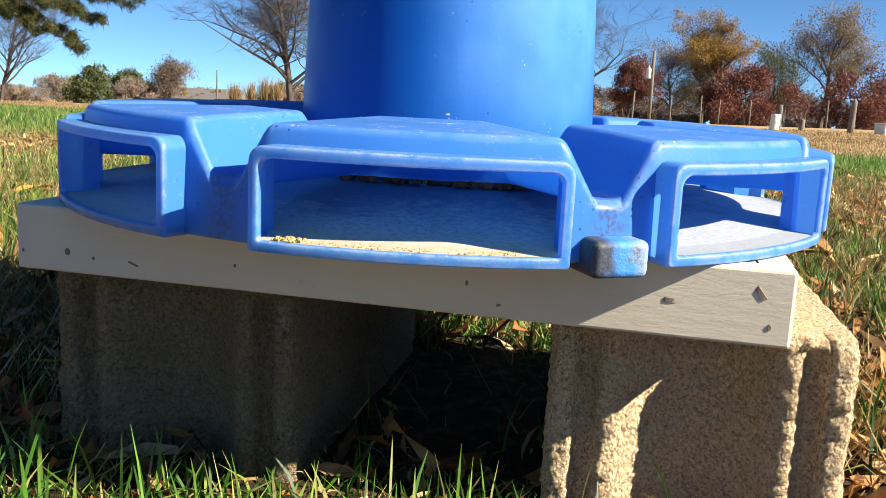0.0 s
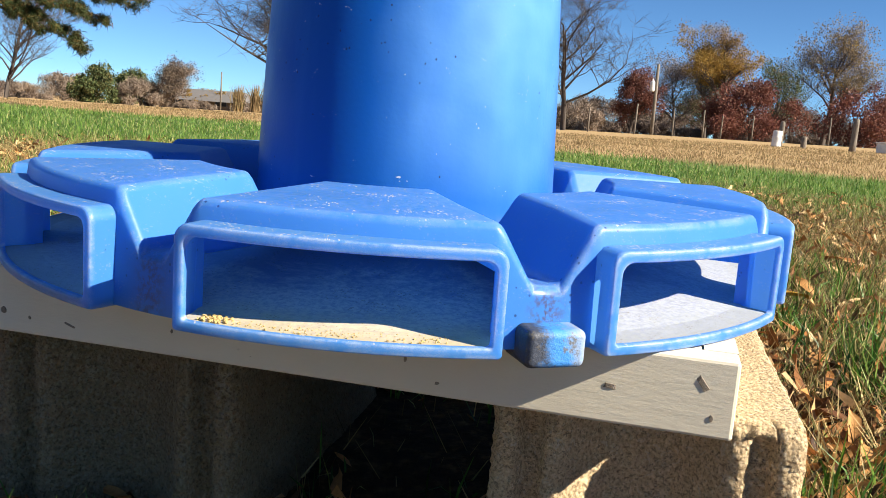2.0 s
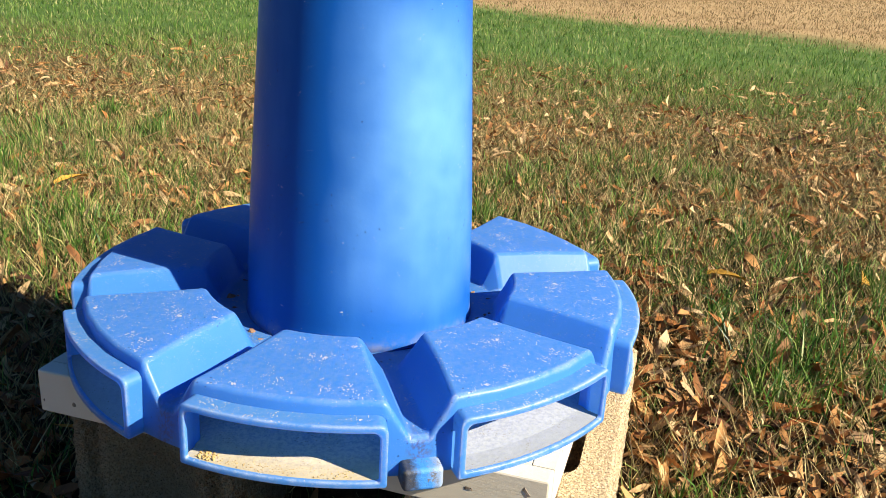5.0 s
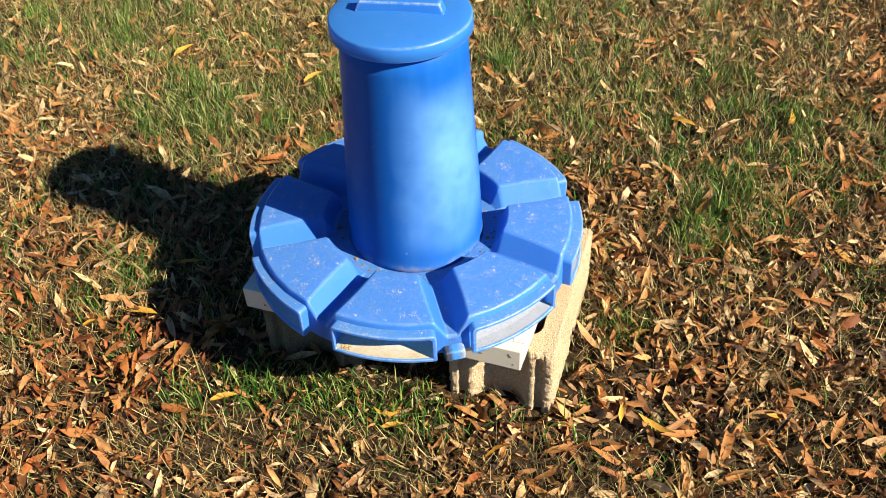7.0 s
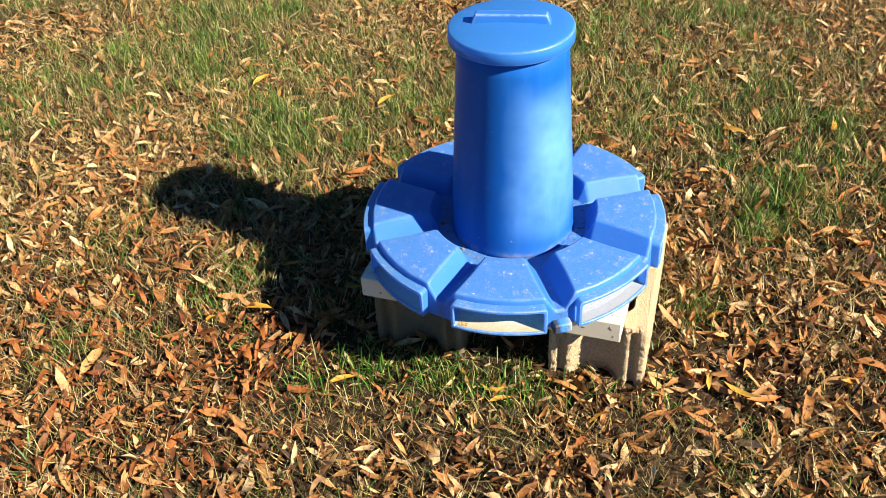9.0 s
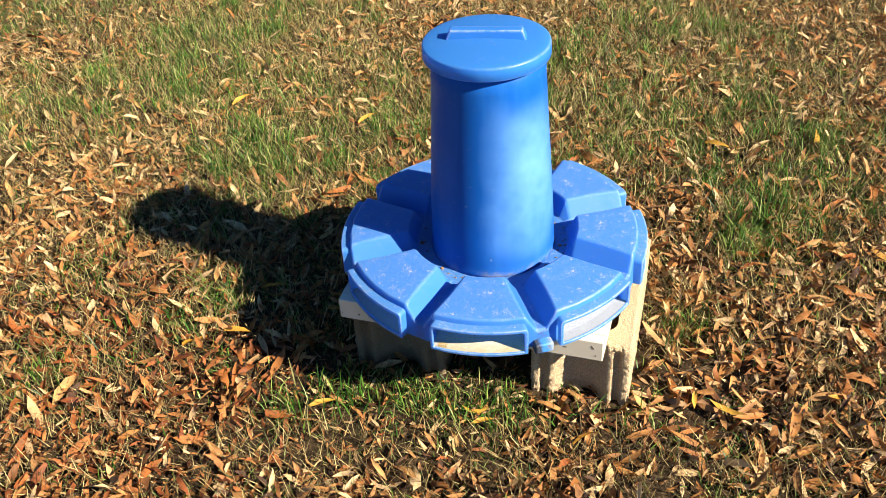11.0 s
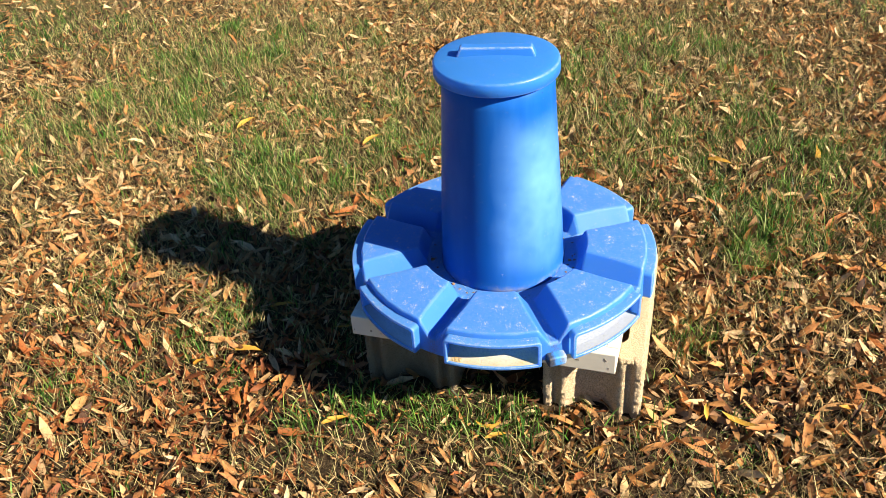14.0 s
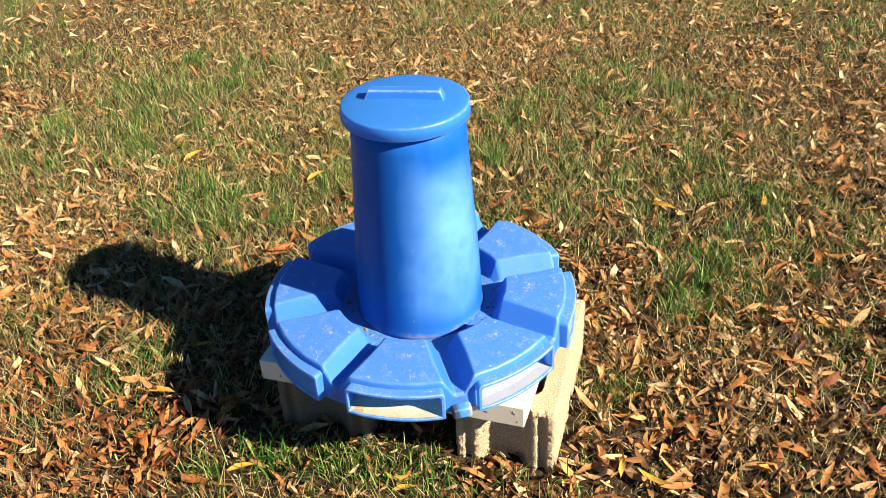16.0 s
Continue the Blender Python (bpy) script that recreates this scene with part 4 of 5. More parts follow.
def blades(rng, x, y, z, length, width, lean, stiff=1.0, fine=False, plain_strip=False):
    """Curved tapering blades as strips of three quads."""
    n = len(x)
    yaw = rng.uniform(0, 2 * np.pi, n)
    out = np.stack([np.cos(yaw), np.sin(yaw), np.zeros(n)], -1)
    face = rng.uniform(0, 2 * np.pi, n)
    side = np.stack([np.cos(face), np.sin(face), np.zeros(n)], -1)
    rows = ((0, 0.8), (0.35, 1.0), (0.72, 0.7), (1.0, 0.06)) if fine else ((0, 0.85), (0.5, 0.95), (1.0, 0.06))
    rows = ((0, 1.0), (1.0, 0.35)) if plain_strip else rows
    k = len(rows)
    v = np.zeros((n, k, 2, 3))
    base = np.stack([x, y, z], -1)
    for s, (t, w) in enumerate(rows):
        ang = lean * (0.35 + 0.9 * t * stiff)
        c = base + (length * t)[:, None] * (np.sin(ang)[:, None] * out + np.cos(ang)[:, None] * np.array([0, 0, 1.0]))
        v[:, s, 0] = c - side * (width * w / 2)[:, None]
        v[:, s, 1] = c + side * (width * w / 2)[:, None]
    q = np.array([(2 * s, 2 * s + 1, 2 * s + 3, 2 * s + 2) for s in range(k - 1)])
    return v.reshape(-1, 3), (q[None] + 2 * k * np.arange(n)[:, None, None]).reshape(-1, 4)


def build_grass():
    rng = np.random.default_rng(9)
    # straw and thatch lying low
    x, y = spread(rng, 860000, -3.4, 3.0, -1.5, 4.4)
    keep = rng.uniform(0, 1, len(x)) < thick(x, y) * np.clip(0.78 + 0.16 * y, 0.68, 1.0) * np.where((abs(x) < 0.5) & (y > -0.30) & (y < -0.1), 0.4, 1.0) * np.where((abs(x) < 0.3) & (y > 0.2) & (y < 0.55), 0.5, 1.0)
    x, y = x[keep], y[keep]
    n = len(x)
    front = (abs(x) < 0.6) & (y < -0.10) & (y > -0.31)
    v, q = blades(rng, x, y, ground_z(x, y) + rng.uniform(-0.004, 0.022, n) * np.where(front, 0.3, 1.0), rng.uniform(0.013, 0.050, n) * np.where(front, 0.45, 1.0), rng.uniform(0.0009, 0.0022, n), rng.uniform(0.80, 1.5, n), 0.25, plain_strip=True)
    tagged(new("dry_thatch", mesh_bulk("dry_thatch", v, q, M_STRAW)), "short dead straw and thatch between the leaves", "dry grass", kind="stuff")
    # green blades near the stand
    x, y = spread(rng, 360000, -3.2, 2.7, -1.4, 4.1)
    p = patch(x, y) + 0.35 * smooth01((y - 2.0) / 1.5)
    keep = rng.uniform(0, 1, len(x)) < np.clip(0.30 + 0.80 * p - 0.10 * smooth01((y - 0.9) / 0.8), 0.08, 1.0) * (0.25 + 0.75 * thick(x, y))
    x, y, p = x[keep], y[keep], p[keep]
    n = len(x)
    # most blades stand in tufts
    tufts = 3600
    tx, ty = rng.uniform(-4.2, 3.0, tufts), rng.uniform(-1.4, 4.2, tufts)
    cell = {}
    for k, (a, b) in enumerate(zip(tx, ty)):
        cell.setdefault((int(a // 0.25), int(b // 0.25)), []).append(k)
    drawn = rng.uniform(0, 1, n) < 0.7
    for i in np.nonzero(drawn)[0]:
        near = cell.get((int(x[i] // 0.25), int(y[i] // 0.25)))
        if near:
            k = near[i % len(near)]
            x[i], y[i] = tx[k] + rng.normal(0, 0.022), ty[k] + rng.normal(0, 0.022)
    free = ~inside_block(x, y)
    x, y, p = x[free], y[free], p[free]
    n = len(x)
    long = np.clip(rng.normal(0.037, 0.015, n) + 0.030 * np.clip(p, 0, 1.3), 0.015, 0.14) * np.where((abs(x) < 0.6) & (y < -0.15) & (y > -0.45), 0.75, 1.0) * np.where((abs(x) < 0.3) & (abs(y - 0.38) < 0.14), 0.5, 1.0)
    v, q = blades(rng, x, y, ground_z(x, y) - 0.003, long, rng.uniform(0.0016, 0.0036, n), np.abs(rng.normal(0.6, 0.45, n)))
    # thick tufts standing out of the leaves
    tv, tq = [v], [q]
    for cx, cy, r, m, high in ((0.63, 0.36, 0.11, 420, 0.08), (0.66, 0.50, 0.09, 260, 0.07), (0.57, 0.28, 0.04, 200, 0.06), (0.52, 0.91, 0.16, 300, 0.06), (0.85, 0.80, 0.14, 280, 0.06), (-0.69, 0.62, 0.13, 420, 0.06), (-0.62, 0.02, 0.05, 130, 0.05), (-0.70, -0.06, 0.05, 110, 0.05),
                               (-0.40, -0.30, 0.05, 110, 0.06), (0.03, -0.25, 0.07, 200, 0.045), (-0.12, -0.24, 0.08, 300, 0.045), (-0.28, -0.23, 0.07, 200, 0.045), (0.0, -0.36, 0.09, 120, 0.03), (0.42, -0.02, 0.05, 110, 0.06), (-1.0, 0.10, 0.10, 200, 0.06), (-0.95, -0.25, 0.08, 160, 0.06), (-0.30, 0.75, 0.12, 260, 0.06),
                               (0.30, 0.75, 0.12, 260, 0.06), (0.95, 0.15, 0.10, 150, 0.06), (0.05, 0.62, 0.12, 260, 0.045), (-0.85, 1.05, 0.15, 380, 0.06), (0.20, 1.35, 0.2, 420, 0.06),
                               (0.0, 0.30, 0.07, 320, 0.034), (0.11, 0.29, 0.07, 320, 0.034), (-0.08, 0.34, 0.07, 260, 0.038), (0.05, 0.42, 0.09, 300, 0.045)):
        gx, gy = rng.normal(cx, r * 0.6, m), rng.normal(cy, r * 0.6, m)
        free = ~inside_block(gx, gy)
        gx, gy = gx[free], gy[free]
        m = len(gx)
        bv, bq = blades(rng, gx, gy, ground_z(gx, gy) - 0.003, high * rng.uniform(0.5, 1.3, m), rng.uniform(0.0016, 0.0034, m), np.abs(rng.normal(0.5, 0.4, m)))
        tq.append(bq + sum(len(t) for t in tv))
        tv.append(bv)
    v, q = np.concatenate(tv), np.concatenate(tq)
    tagged(new("grass", mesh_bulk("grass", v, q, M_GRASS)), "thin green lawn grass in loose patches", "grass", kind="stuff")
    # a few tall blades in front of the blocks
    n = 120
    x, y = rng.uniform(-0.42, 0.34, n), rng.uniform(-0.31, -0.20, n)
    keep = ~inside_block(x, y)
    x, y = x[keep], y[keep]
    n = len(x)
    v, q = blades(rng, x, y, ground_z(x, y) - 0.003, rng.uniform(0.035, 0.088, n), rng.uniform(0.0018, 0.0034, n), np.abs(rng.normal(0.5, 0.4, n)), fine=True)
    tagged(new("tall_grass", mesh_bulk("tall_grass", v, q, M_GRASS)), "taller green blades growing in front of the blocks", "grass", kind="stuff")
    # the lawn and field behind
    n = 150000
    az = rng.uniform(-0.72, 0.72, n)
    d = 3.0 + 26 * rng.uniform(0, 1, n) ** 1.9
    x, y = d * np.sin(az), d * np.cos(az) - 0.8
    wave = np.array([noise.noise((a * 0.35, b * 0.35, 3.0)) for a, b in zip(x, y)])
    keep = y + 1.3 * wave + rng.normal(0, 0.25, n) > 2.7
    x, y, d, wave = x[keep], y[keep], d[keep], wave[keep]
    n = len(x)
    edge = y + 0.55 * x + 1.4 * wave
    dry = rng.uniform(0, 1, n) < smooth01((edge - 7.8) / 1.2)
    for pick, name, mat, label in ((~dry, "lawn", M_LAWN, "green lawn stretching away behind the feeder"), (dry, "dry_field", M_FIELD, "tan dry grass of the far field")):
        a, b, dd = x[pick], y[pick], d[pick]
        m = len(a)
        v, q = blades(rng, a, b, ground_z(a, b) - 0.004, rng.uniform(0.024, 0.048, m) * (1 + dd / 40) * (1 if mat is M_LAWN else 0.8), 0.0020 + 0.00048 * dd, np.abs(rng.normal(0.5, 0.35, m)))
        tagged(new(name, mesh_bulk(name, v, q, mat)), label, "grass", kind="stuff")


build_litter()
build_grass()


# trees and far things ---------------------------------------------------------
EYE = Vector((0.055, -0.785, 0.255))


def out_there(az, d):
    """A place on the ground, d metres out at az degrees right of straight ahead."""
    az = 0.95 * az - 0.2
    x, y = EYE.x + d * math.sin(radians(az)), EYE.y + d * math.cos(radians(az))
    return Vector((x, y, float(ground_z(x, y))))


def rise(d, el):
    """Height of what rises el degrees over the field edge at distance d."""
    return max(EYE.z + d * math.tan(radians(el - 0.3)) - 0.25, 0.3)


def limbs(rng, height, radius, spread_out, levels, kids, up=0.35, start=0.25, thin=0.5):
    """Tapering branches: a list of (start, end, r0, r1), and the tips."""
    segs, tips = [], []

    def grow(p, d, length, r, level):
        steps = 4 if level == 0 else 3 if level < 3 else 2
        pts = [p]
        for s in range(steps):
            d = (d + Vector(rng.normal(0, 0.10 + 0.06 * level, 3)) + Vector((0, 0, 0.04))).normalized()
            p = p + d * (length / steps)
            pts.append(p)
        for s in range(steps):
            segs.append((pts[s], pts[s + 1], r * (1 - 0.7 * s / steps), r * (1 - 0.7 * (s + 1) / steps)))
        if level == levels:
            tips.append(p)
            return
        for k in range(kids[level]):
            t = start + (1 - start) * (k + rng.uniform(0.1, 0.9)) / kids[level] if level == 0 else rng.uniform(0.25, 1.0)
            i = min(int(t * steps), steps - 1)
            q = pts[i].lerp(pts[i + 1], t * steps - i)
            a = rng.uniform(0, 6.283)
            side = Vector((math.cos(a), math.sin(a), 0))
            nd = (d * (1 - spread_out) + side * spread_out + Vector((0, 0, up))).normalized()
            grow(q, nd, length * rng.uniform(0.45, 0.72) * (1.05 - 0.35 * t if level == 0 else 1), max(r * thin * (1 - 0.5 * t), 0.007), level + 1)

    grow(Vector((0, 0, -0.15)), Vector((0, 0, 1)), height * 0.72, radius, 0)
    return segs, tips


def tubes(segs, sides=4):
    v, q = [], []
    for a, b, r0, r1 in segs:
        d = (b - a).normalized()
        u = d.orthogonal().normalized()
        w = d.cross(u)
        o = len(v)
        for c, r in ((a, r0), (b, r1)):
            for k in range(sides):
                t = 2 * math.pi * k / sides
                v.append(c + u * (r * math.cos(t)) + w * (r * math.sin(t)))
        q += [(o + k, o + (k + 1) % sides, o + sides + (k + 1) % sides, o + sides + k) for k in range(sides)]
    return np.array(v), np.array(q)


def clumps(rng, centres, spread_out, count, size, slim=0.33):
    """Loose leaf blades round given places."""
    c = np.repeat(np.array(centres), count, 0)
    n = len(c)
    c = c + rng.normal(0, spread_out, (n, 3))
    r = frames_of(rng, n, 0.9)
    s = rng.uniform(0.45, 1.3, n) * size
    flat = np.array([(-0.5, 0, 0), (0, -slim, 0.06), (0.5, 0, 0), (0, slim, 0.06)])
    v = np.einsum("nij,kj->nki", r, flat) * s[:, None, None] + c[:, None]
    return v.reshape(-1, 3), np.arange(4 * n).reshape(n, 4)


def tree(seed, az, d, el, label, leaf=None, leaves=0, size=0.2, kids=(9, 6, 5), spread_out=0.62, levels=3, radius=0.18, up=0.3, start=0.25, puff=0.2, name="tree", category="tree", share=1.0, min_z=0.0):
    rng = np.random.default_rng(seed)
    h = rise(d, el)
    t = thing(name, label, category, Matrix.Translation(out_there(az, d)))
    segs, tips = limbs(rng, h, radius, spread_out, levels, kids, up, start)
    top = max(b.z for _, b, _, _ in segs)
    k = h / top
    segs = [(a * k, b * k, r0, r1) for a, b, r0, r1 in segs]
    v, q = tubes(segs, 3 if levels > 3 else 4)
    part_of("trunk", mesh_bulk("trunk", v, q, M_BARK), t)
    if leaf:
        tips = [p * k for p in tips if p.z * k > min_z and rng.uniform() < share]
        v, q = clumps(rng, tips, puff, int(leaves * 2.0), size, 0.022) if leaf is M_TWIGGY else clumps(rng, tips, puff * 0.8, int(leaves * 3.0), size * 0.40)
        part_of("crown", mesh_bulk("crown", v, q, leaf), t)
    return t


def evergreen(seed, az, d, el, width, label, mat=None, name="tree", count=5200, size=0.22, round_top=0.5):
    """A dense tree: short trunk, rings of boughs and many needle clumps with an uneven outline."""
    rng = np.random.default_rng(seed)
    h = rise(d, el)
    t = thing(name, label, "tree", Matrix.Translation(out_there(az, d)))
    count = int(count * 2.4)
    segs, tips = limbs(rng, h * 1.05, 0.09, 0.7, 2, (14, 5), 0.3, 0.08)
    v, q = tubes(segs)
    part_of("trunk", mesh_bulk("trunk", v, q, M_BARK), t)
    # leaf blades over a heap of uneven lobes under a domed outline
    lobes = 34
    width = width * 1.1
    u = np.power(rng.uniform(0, 1, lobes), 0.75) * 0.86 + 0.04
    ang = rng.uniform(0, 6.283, lobes)
    dome = np.power(np.clip(1 - np.power(u, 1.6), 0.03, 1), round_top)
    out = width * 0.46 * dome * np.sqrt(rng.uniform(0.02, 1.0, lobes))
    mid = np.stack([out * np.cos(ang), out * np.sin(ang), u * h * np.clip(1.0 - 0.35 * (out / (width * 0.5)) ** 2, 0.5, 1) * rng.uniform(0.86, 1.0, lobes)], -1)
    rad = np.minimum(width * 0.17, h * 0.26) * rng.uniform(0.55, 1.2, lobes)
    pick = rng.integers(0, lobes, count)
    d3 = rng.normal(0, 1, (count, 3))
    d3 /= np.linalg.norm(d3, axis=1)[:, None]
    c = mid[pick] + d3 * (rad[pick] * np.power(rng.uniform(0.05, 1, count), 0.5) * rng.uniform(0.8, 1.25, count))[:, None] * np.array([1, 1, 0.85])
    c[:, 2] = np.maximum(c[:, 2], 0.02 * h)
    twiggy = mat in (M_TWIGGY, M_BRUSH)
    v, q = clumps(rng, c, 0.03, 1, size * (1.0 if twiggy else 0.62), 0.045 if twiggy else 0.3)
    part_of("crown", mesh_bulk("crown", v, q, mat or M_EVER), t)
    return t


def plume_grass(seed, az, d, el):
    """An upright clump of dry ornamental grass."""
    rng = np.random.default_rng(seed)
    n, h = 380, rise(d, el)
    at = out_there(az, d)
    x, y = rng.normal(0, 0.12, n), rng.normal(0, 0.12, n)
    v, q = blades(rng, x, y, np.zeros(n), h * rng.uniform(0.5, 1.1, n), rng.uniform(0.02, 0.04, n), np.abs(rng.normal(0.12, 0.12, n)))
    ob = new("ornamental_grass", mesh_bulk("ornamental_grass", v, q, M_FIELD))
    ob.matrix_basis = Matrix.Translation(at)
    tagged(ob, "upright tan clump of dry ornamental grass", "grass clump", "grass clumps by the far house")


def build_trees():
    # left of the feeder
    tree(21, -30.6, 46, 7.6, "bare pale winter tree at the field edge", kids=(16, 8, 5, 4), levels=4, spread_out=0.72, up=0.4, start=0.15, radius=0.12)
    evergreen(22, -29.8, 50, 1.3, 3.6, "low brown thicket at the field edge", M_TWIGGY, "shrub", 3000, 0.18, 0.4)
    evergreen(23, -25.6, 60, 2.75, 2.9, "dark green cedar on the far field edge", M_EVER, "tree", 6500, 0.24, 0.38)
    evergreen(24, -23.4, 68, 2.65, 2.6, "round dark evergreen behind the cedar", M_EVER, "tree", 4200, 0.26, 0.4)
    evergreen(25, -22.9, 62, 1.9, 4.4, "brown leafless thicket beside the evergreens", M_TWIGGY, "shrub", 7200, 0.30, 0.4)
    evergreen(20, -27.4, 66, 2.0, 4.6, "brown leafless thicket at the field edge", M_TWIGGY, "shrub", 4600, 0.34, 0.4)
    tree(26, -20.7, 62, 3.1, "tan half-bare tree on the far field edge", M_TAN, 16, 0.22, kids=(13, 7, 4), radius=0.10, puff=0.24, spread_out=0.8, start=0.12)
    evergreen(27, -19.0, 70, 1.6, 5.0, "russet thicket by the far house", M_RUSSET, "shrub", 3600, 0.22, 0.4)
    tree(28, -13.2, 34, 12.0, "large bare tree with spreading grey limbs", kids=(20, 9, 6, 4), levels=4, radius=0.17, spread_out=0.80, up=0.28, start=0.16)
    evergreen(29, -12.5, 58, 2.2, 6.5, "brown leafless thicket behind the large bare tree", M_TWIGGY, "shrub", 6200, 0.36, 0.4)
    evergreen(41, -19.6, 60, 0.75, 3.0, "brown leafless thicket in front of the far house", M_TWIGGY, "shrub", 4200, 0.34, 0.4)
    evergreen(42, -16.0, 58, 0.9, 3.0, "tan dry thicket in front of the far house", M_TWIGGY, "shrub", 4200, 0.34, 0.4)
    for k, (az, el) in enumerate(((-14.2, 2.1), (-15.0, 2.4), (-15.8, 2.0), (-16.9, 1.9))):
        plume_grass(90 + k, az, 54, el)
    # right of the feeder
    tree(31, 4.6, 40, 11.5, "tall bare tree with long grey limbs", kids=(12, 8, 6, 4), levels=4, radius=0.16, spread_out=0.74, up=0.36, start=0.2)
    evergreen(32, 4.8, 56, 2.4, 5.5, "pale brown thicket behind the bare tree", M_TWIGGY, "shrub", 5200, 0.34, 0.4)
    tree(33, 8.9, 52, 4.2, "small tree with dark red-brown leaves", M_RED, 34, 0.22, kids=(10, 5, 4), radius=0.12, up=0.2, start=0.12, puff=0.2)
    tree(34, 14.4, 58, 6.9, "big oak holding yellow-brown leaves in its upper crown", M_RUSSET, 34, 0.22, kids=(14, 7, 5), radius=0.3, spread_out=0.68, start=0.15, puff=0.22, share=0.85, min_z=3.4)
    tree(35, 11.7, 60, 5.4, "grey half-bare tree beside the oak", M_TAN, 10, 0.20, kids=(13, 7, 5), radius=0.14, puff=0.28, spread_out=0.75)
    tree(45, 13.6, 63, 5.0, "grey-green half-bare tree below the oak", M_EVER, 14, 0.22, kids=(13, 7, 5), radius=0.15, puff=0.28, spread_out=0.8, start=0.12)
    tree(46, 18.8, 70, 5.6, "bare grey winter tree at the field edge", kids=(11, 7, 5, 2), levels=4, radius=0.14, spread_out=0.75)
    evergreen(36, 16.4, 50, 3.9, 6.0, "rounded thicket with dull red leaves", M_RED, "shrub", 9500, 0.2, 0.5)
    tree(37, 20.6, 54, 7.6, "bare tree with a few yellow leaves in its crown", M_YELLOW, 14, 0.20, kids=(14, 8, 5), radius=0.2, spread_out=0.6, start=0.2, share=0.9, min_z=1.8)
    evergreen(38, 23.6, 48, 4.2, 5.4, "rounded thicket with dull red leaves", M_RED, "shrub", 5200, 0.2, 0.38)
    tree(39, 26.5, 60, 6.0, "bare grey winter tree at the field edge", kids=(11, 7, 5, 2), levels=4, radius=0.14)
    tree(40, 17.9, 66, 5.2, "grey-green half-bare tree behind the red thicket", M_EVER, 12, 0.24, kids=(11, 6, 4), radius=0.15, puff=0.24)
    for k, (az, el, w) in enumerate(((-34, 1.5, 6), (-30.5, 1.2, 5), (-10, 2.2, 8), (-4, 2.0, 8), (2, 2.0, 7), (6.6, 2.6, 7), (9.8, 2.2, 6), (12.8, 2.8, 7), (15.5, 2.4, 6), (18.8, 2.7, 7), (21.8, 2.3, 7), (24.8, 2.6, 6), (28, 2.6, 8), (32, 2.4, 8))):
        evergreen(60 + k, az, 76, el, w, "far brown winter thicket along the field", M_BRUSH, "shrub", 5200, 0.42, 0.4)
    for k, az in enumerate((5.2, 7.8, 10.3, 12.4, 14.9, 17.3, 19.6, 21.9, 24.2, 26.8)):
        evergreen(110 + k, az, 68, 0.95 + 0.25 * (k % 3), 4.2, "low tangled brown brush along the field edge", M_BRUSH, "shrub", 2600, 0.40, 0.25)


def build_pine():
    """A bough of a pine that stands out of view, reaching into it from above."""
    rng = np.random.default_rng(77)
    d = 15.0
    base = out_there(-39.0, d)
    t = thing("pine_tree", "tall pine with drooping boughs of green and rusty needles", "tree", Matrix.Translation(base))
    segs = [(Vector((0, 0, -0.2)), Vector((0.1, 0, 4.0)), 0.2, 0.16), (Vector((0.1, 0, 4.0)), Vector((0, 0.1, 9.0)), 0.16, 0.07)]
    tips = []
    spot = lambda az, el: Vector((EYE.x + d * math.sin(radians(0.95 * az)), EYE.y + d * math.cos(radians(0.95 * az)), EYE.z + d * math.tan(radians(el - 0.5)))) - base
    for a, b, c in (((-39, 8.6), (-31.5, 5.6), (-26.6, 3.5)), ((-39, 9.4), (-30.5, 7.3), (-23.8, 6.3)), ((-39, 9.0), (-31, 6.6), (-25.8, 5.3)), ((-39, 10.5), (-30, 8.8), (-23, 8.2)), ((-39, 8.2), (-33, 6.2), (-29.5, 4.9))):
        p, q, r = (spot(*a), spot(*b), spot(*c))
        pts = [p.lerp(q, k / 4) for k in range(4)] + [q.lerp(r, k / 5) for k in range(6)]
        pts = [v + Vector((0, 0.15 * math.sin(k), 0.03 * math.sin(2.3 * k))) for k, v in enumerate(pts)]
        for k in range(len(pts) - 1):
            segs.append((pts[k], pts[k + 1], 0.035 * (1 - k / 11), 0.035 * (1 - (k + 1) / 11)))
            if k > 1:
                for j in range(4):
                    s = pts[k].lerp(pts[k + 1], rng.uniform(0, 1))
                    e = s + Vector((rng.uniform(0.0, 0.28), rng.uniform(-0.3, 0.3), rng.uniform(-0.13, 0.10)))
                    segs.append((s, e, 0.008, 0.004))
                    tips += [e, s.lerp(e, 0.6)]
    v, q = tubes(segs, 5)
    part_of("trunk", mesh_bulk("trunk", v, q, M_BARK), t)
    n = len(tips) * 150
    c = np.repeat(np.array(tips), 150, 0) + rng.normal(0, 0.035, (n, 3))
    dirs = rng.normal(0, 1, (n, 3))
    dirs /= np.linalg.norm(dirs, axis=1)[:, None]
    dirs[:, 2] -= 0.25
    side = np.cross(dirs, rng.normal(0, 1, (n, 3)))
    side /= np.linalg.norm(side, axis=1)[:, None] + 1e-6
    long = rng.uniform(0.05, 0.11, n)[:, None]
    v = np.stack([c - side * 0.006, c + side * 0.006, c + dirs * long], 1)
    part_of("crown", mesh_bulk("crown", v.reshape(-1, 3), np.arange(3 * n).reshape(n, 3), M_PINE), t)


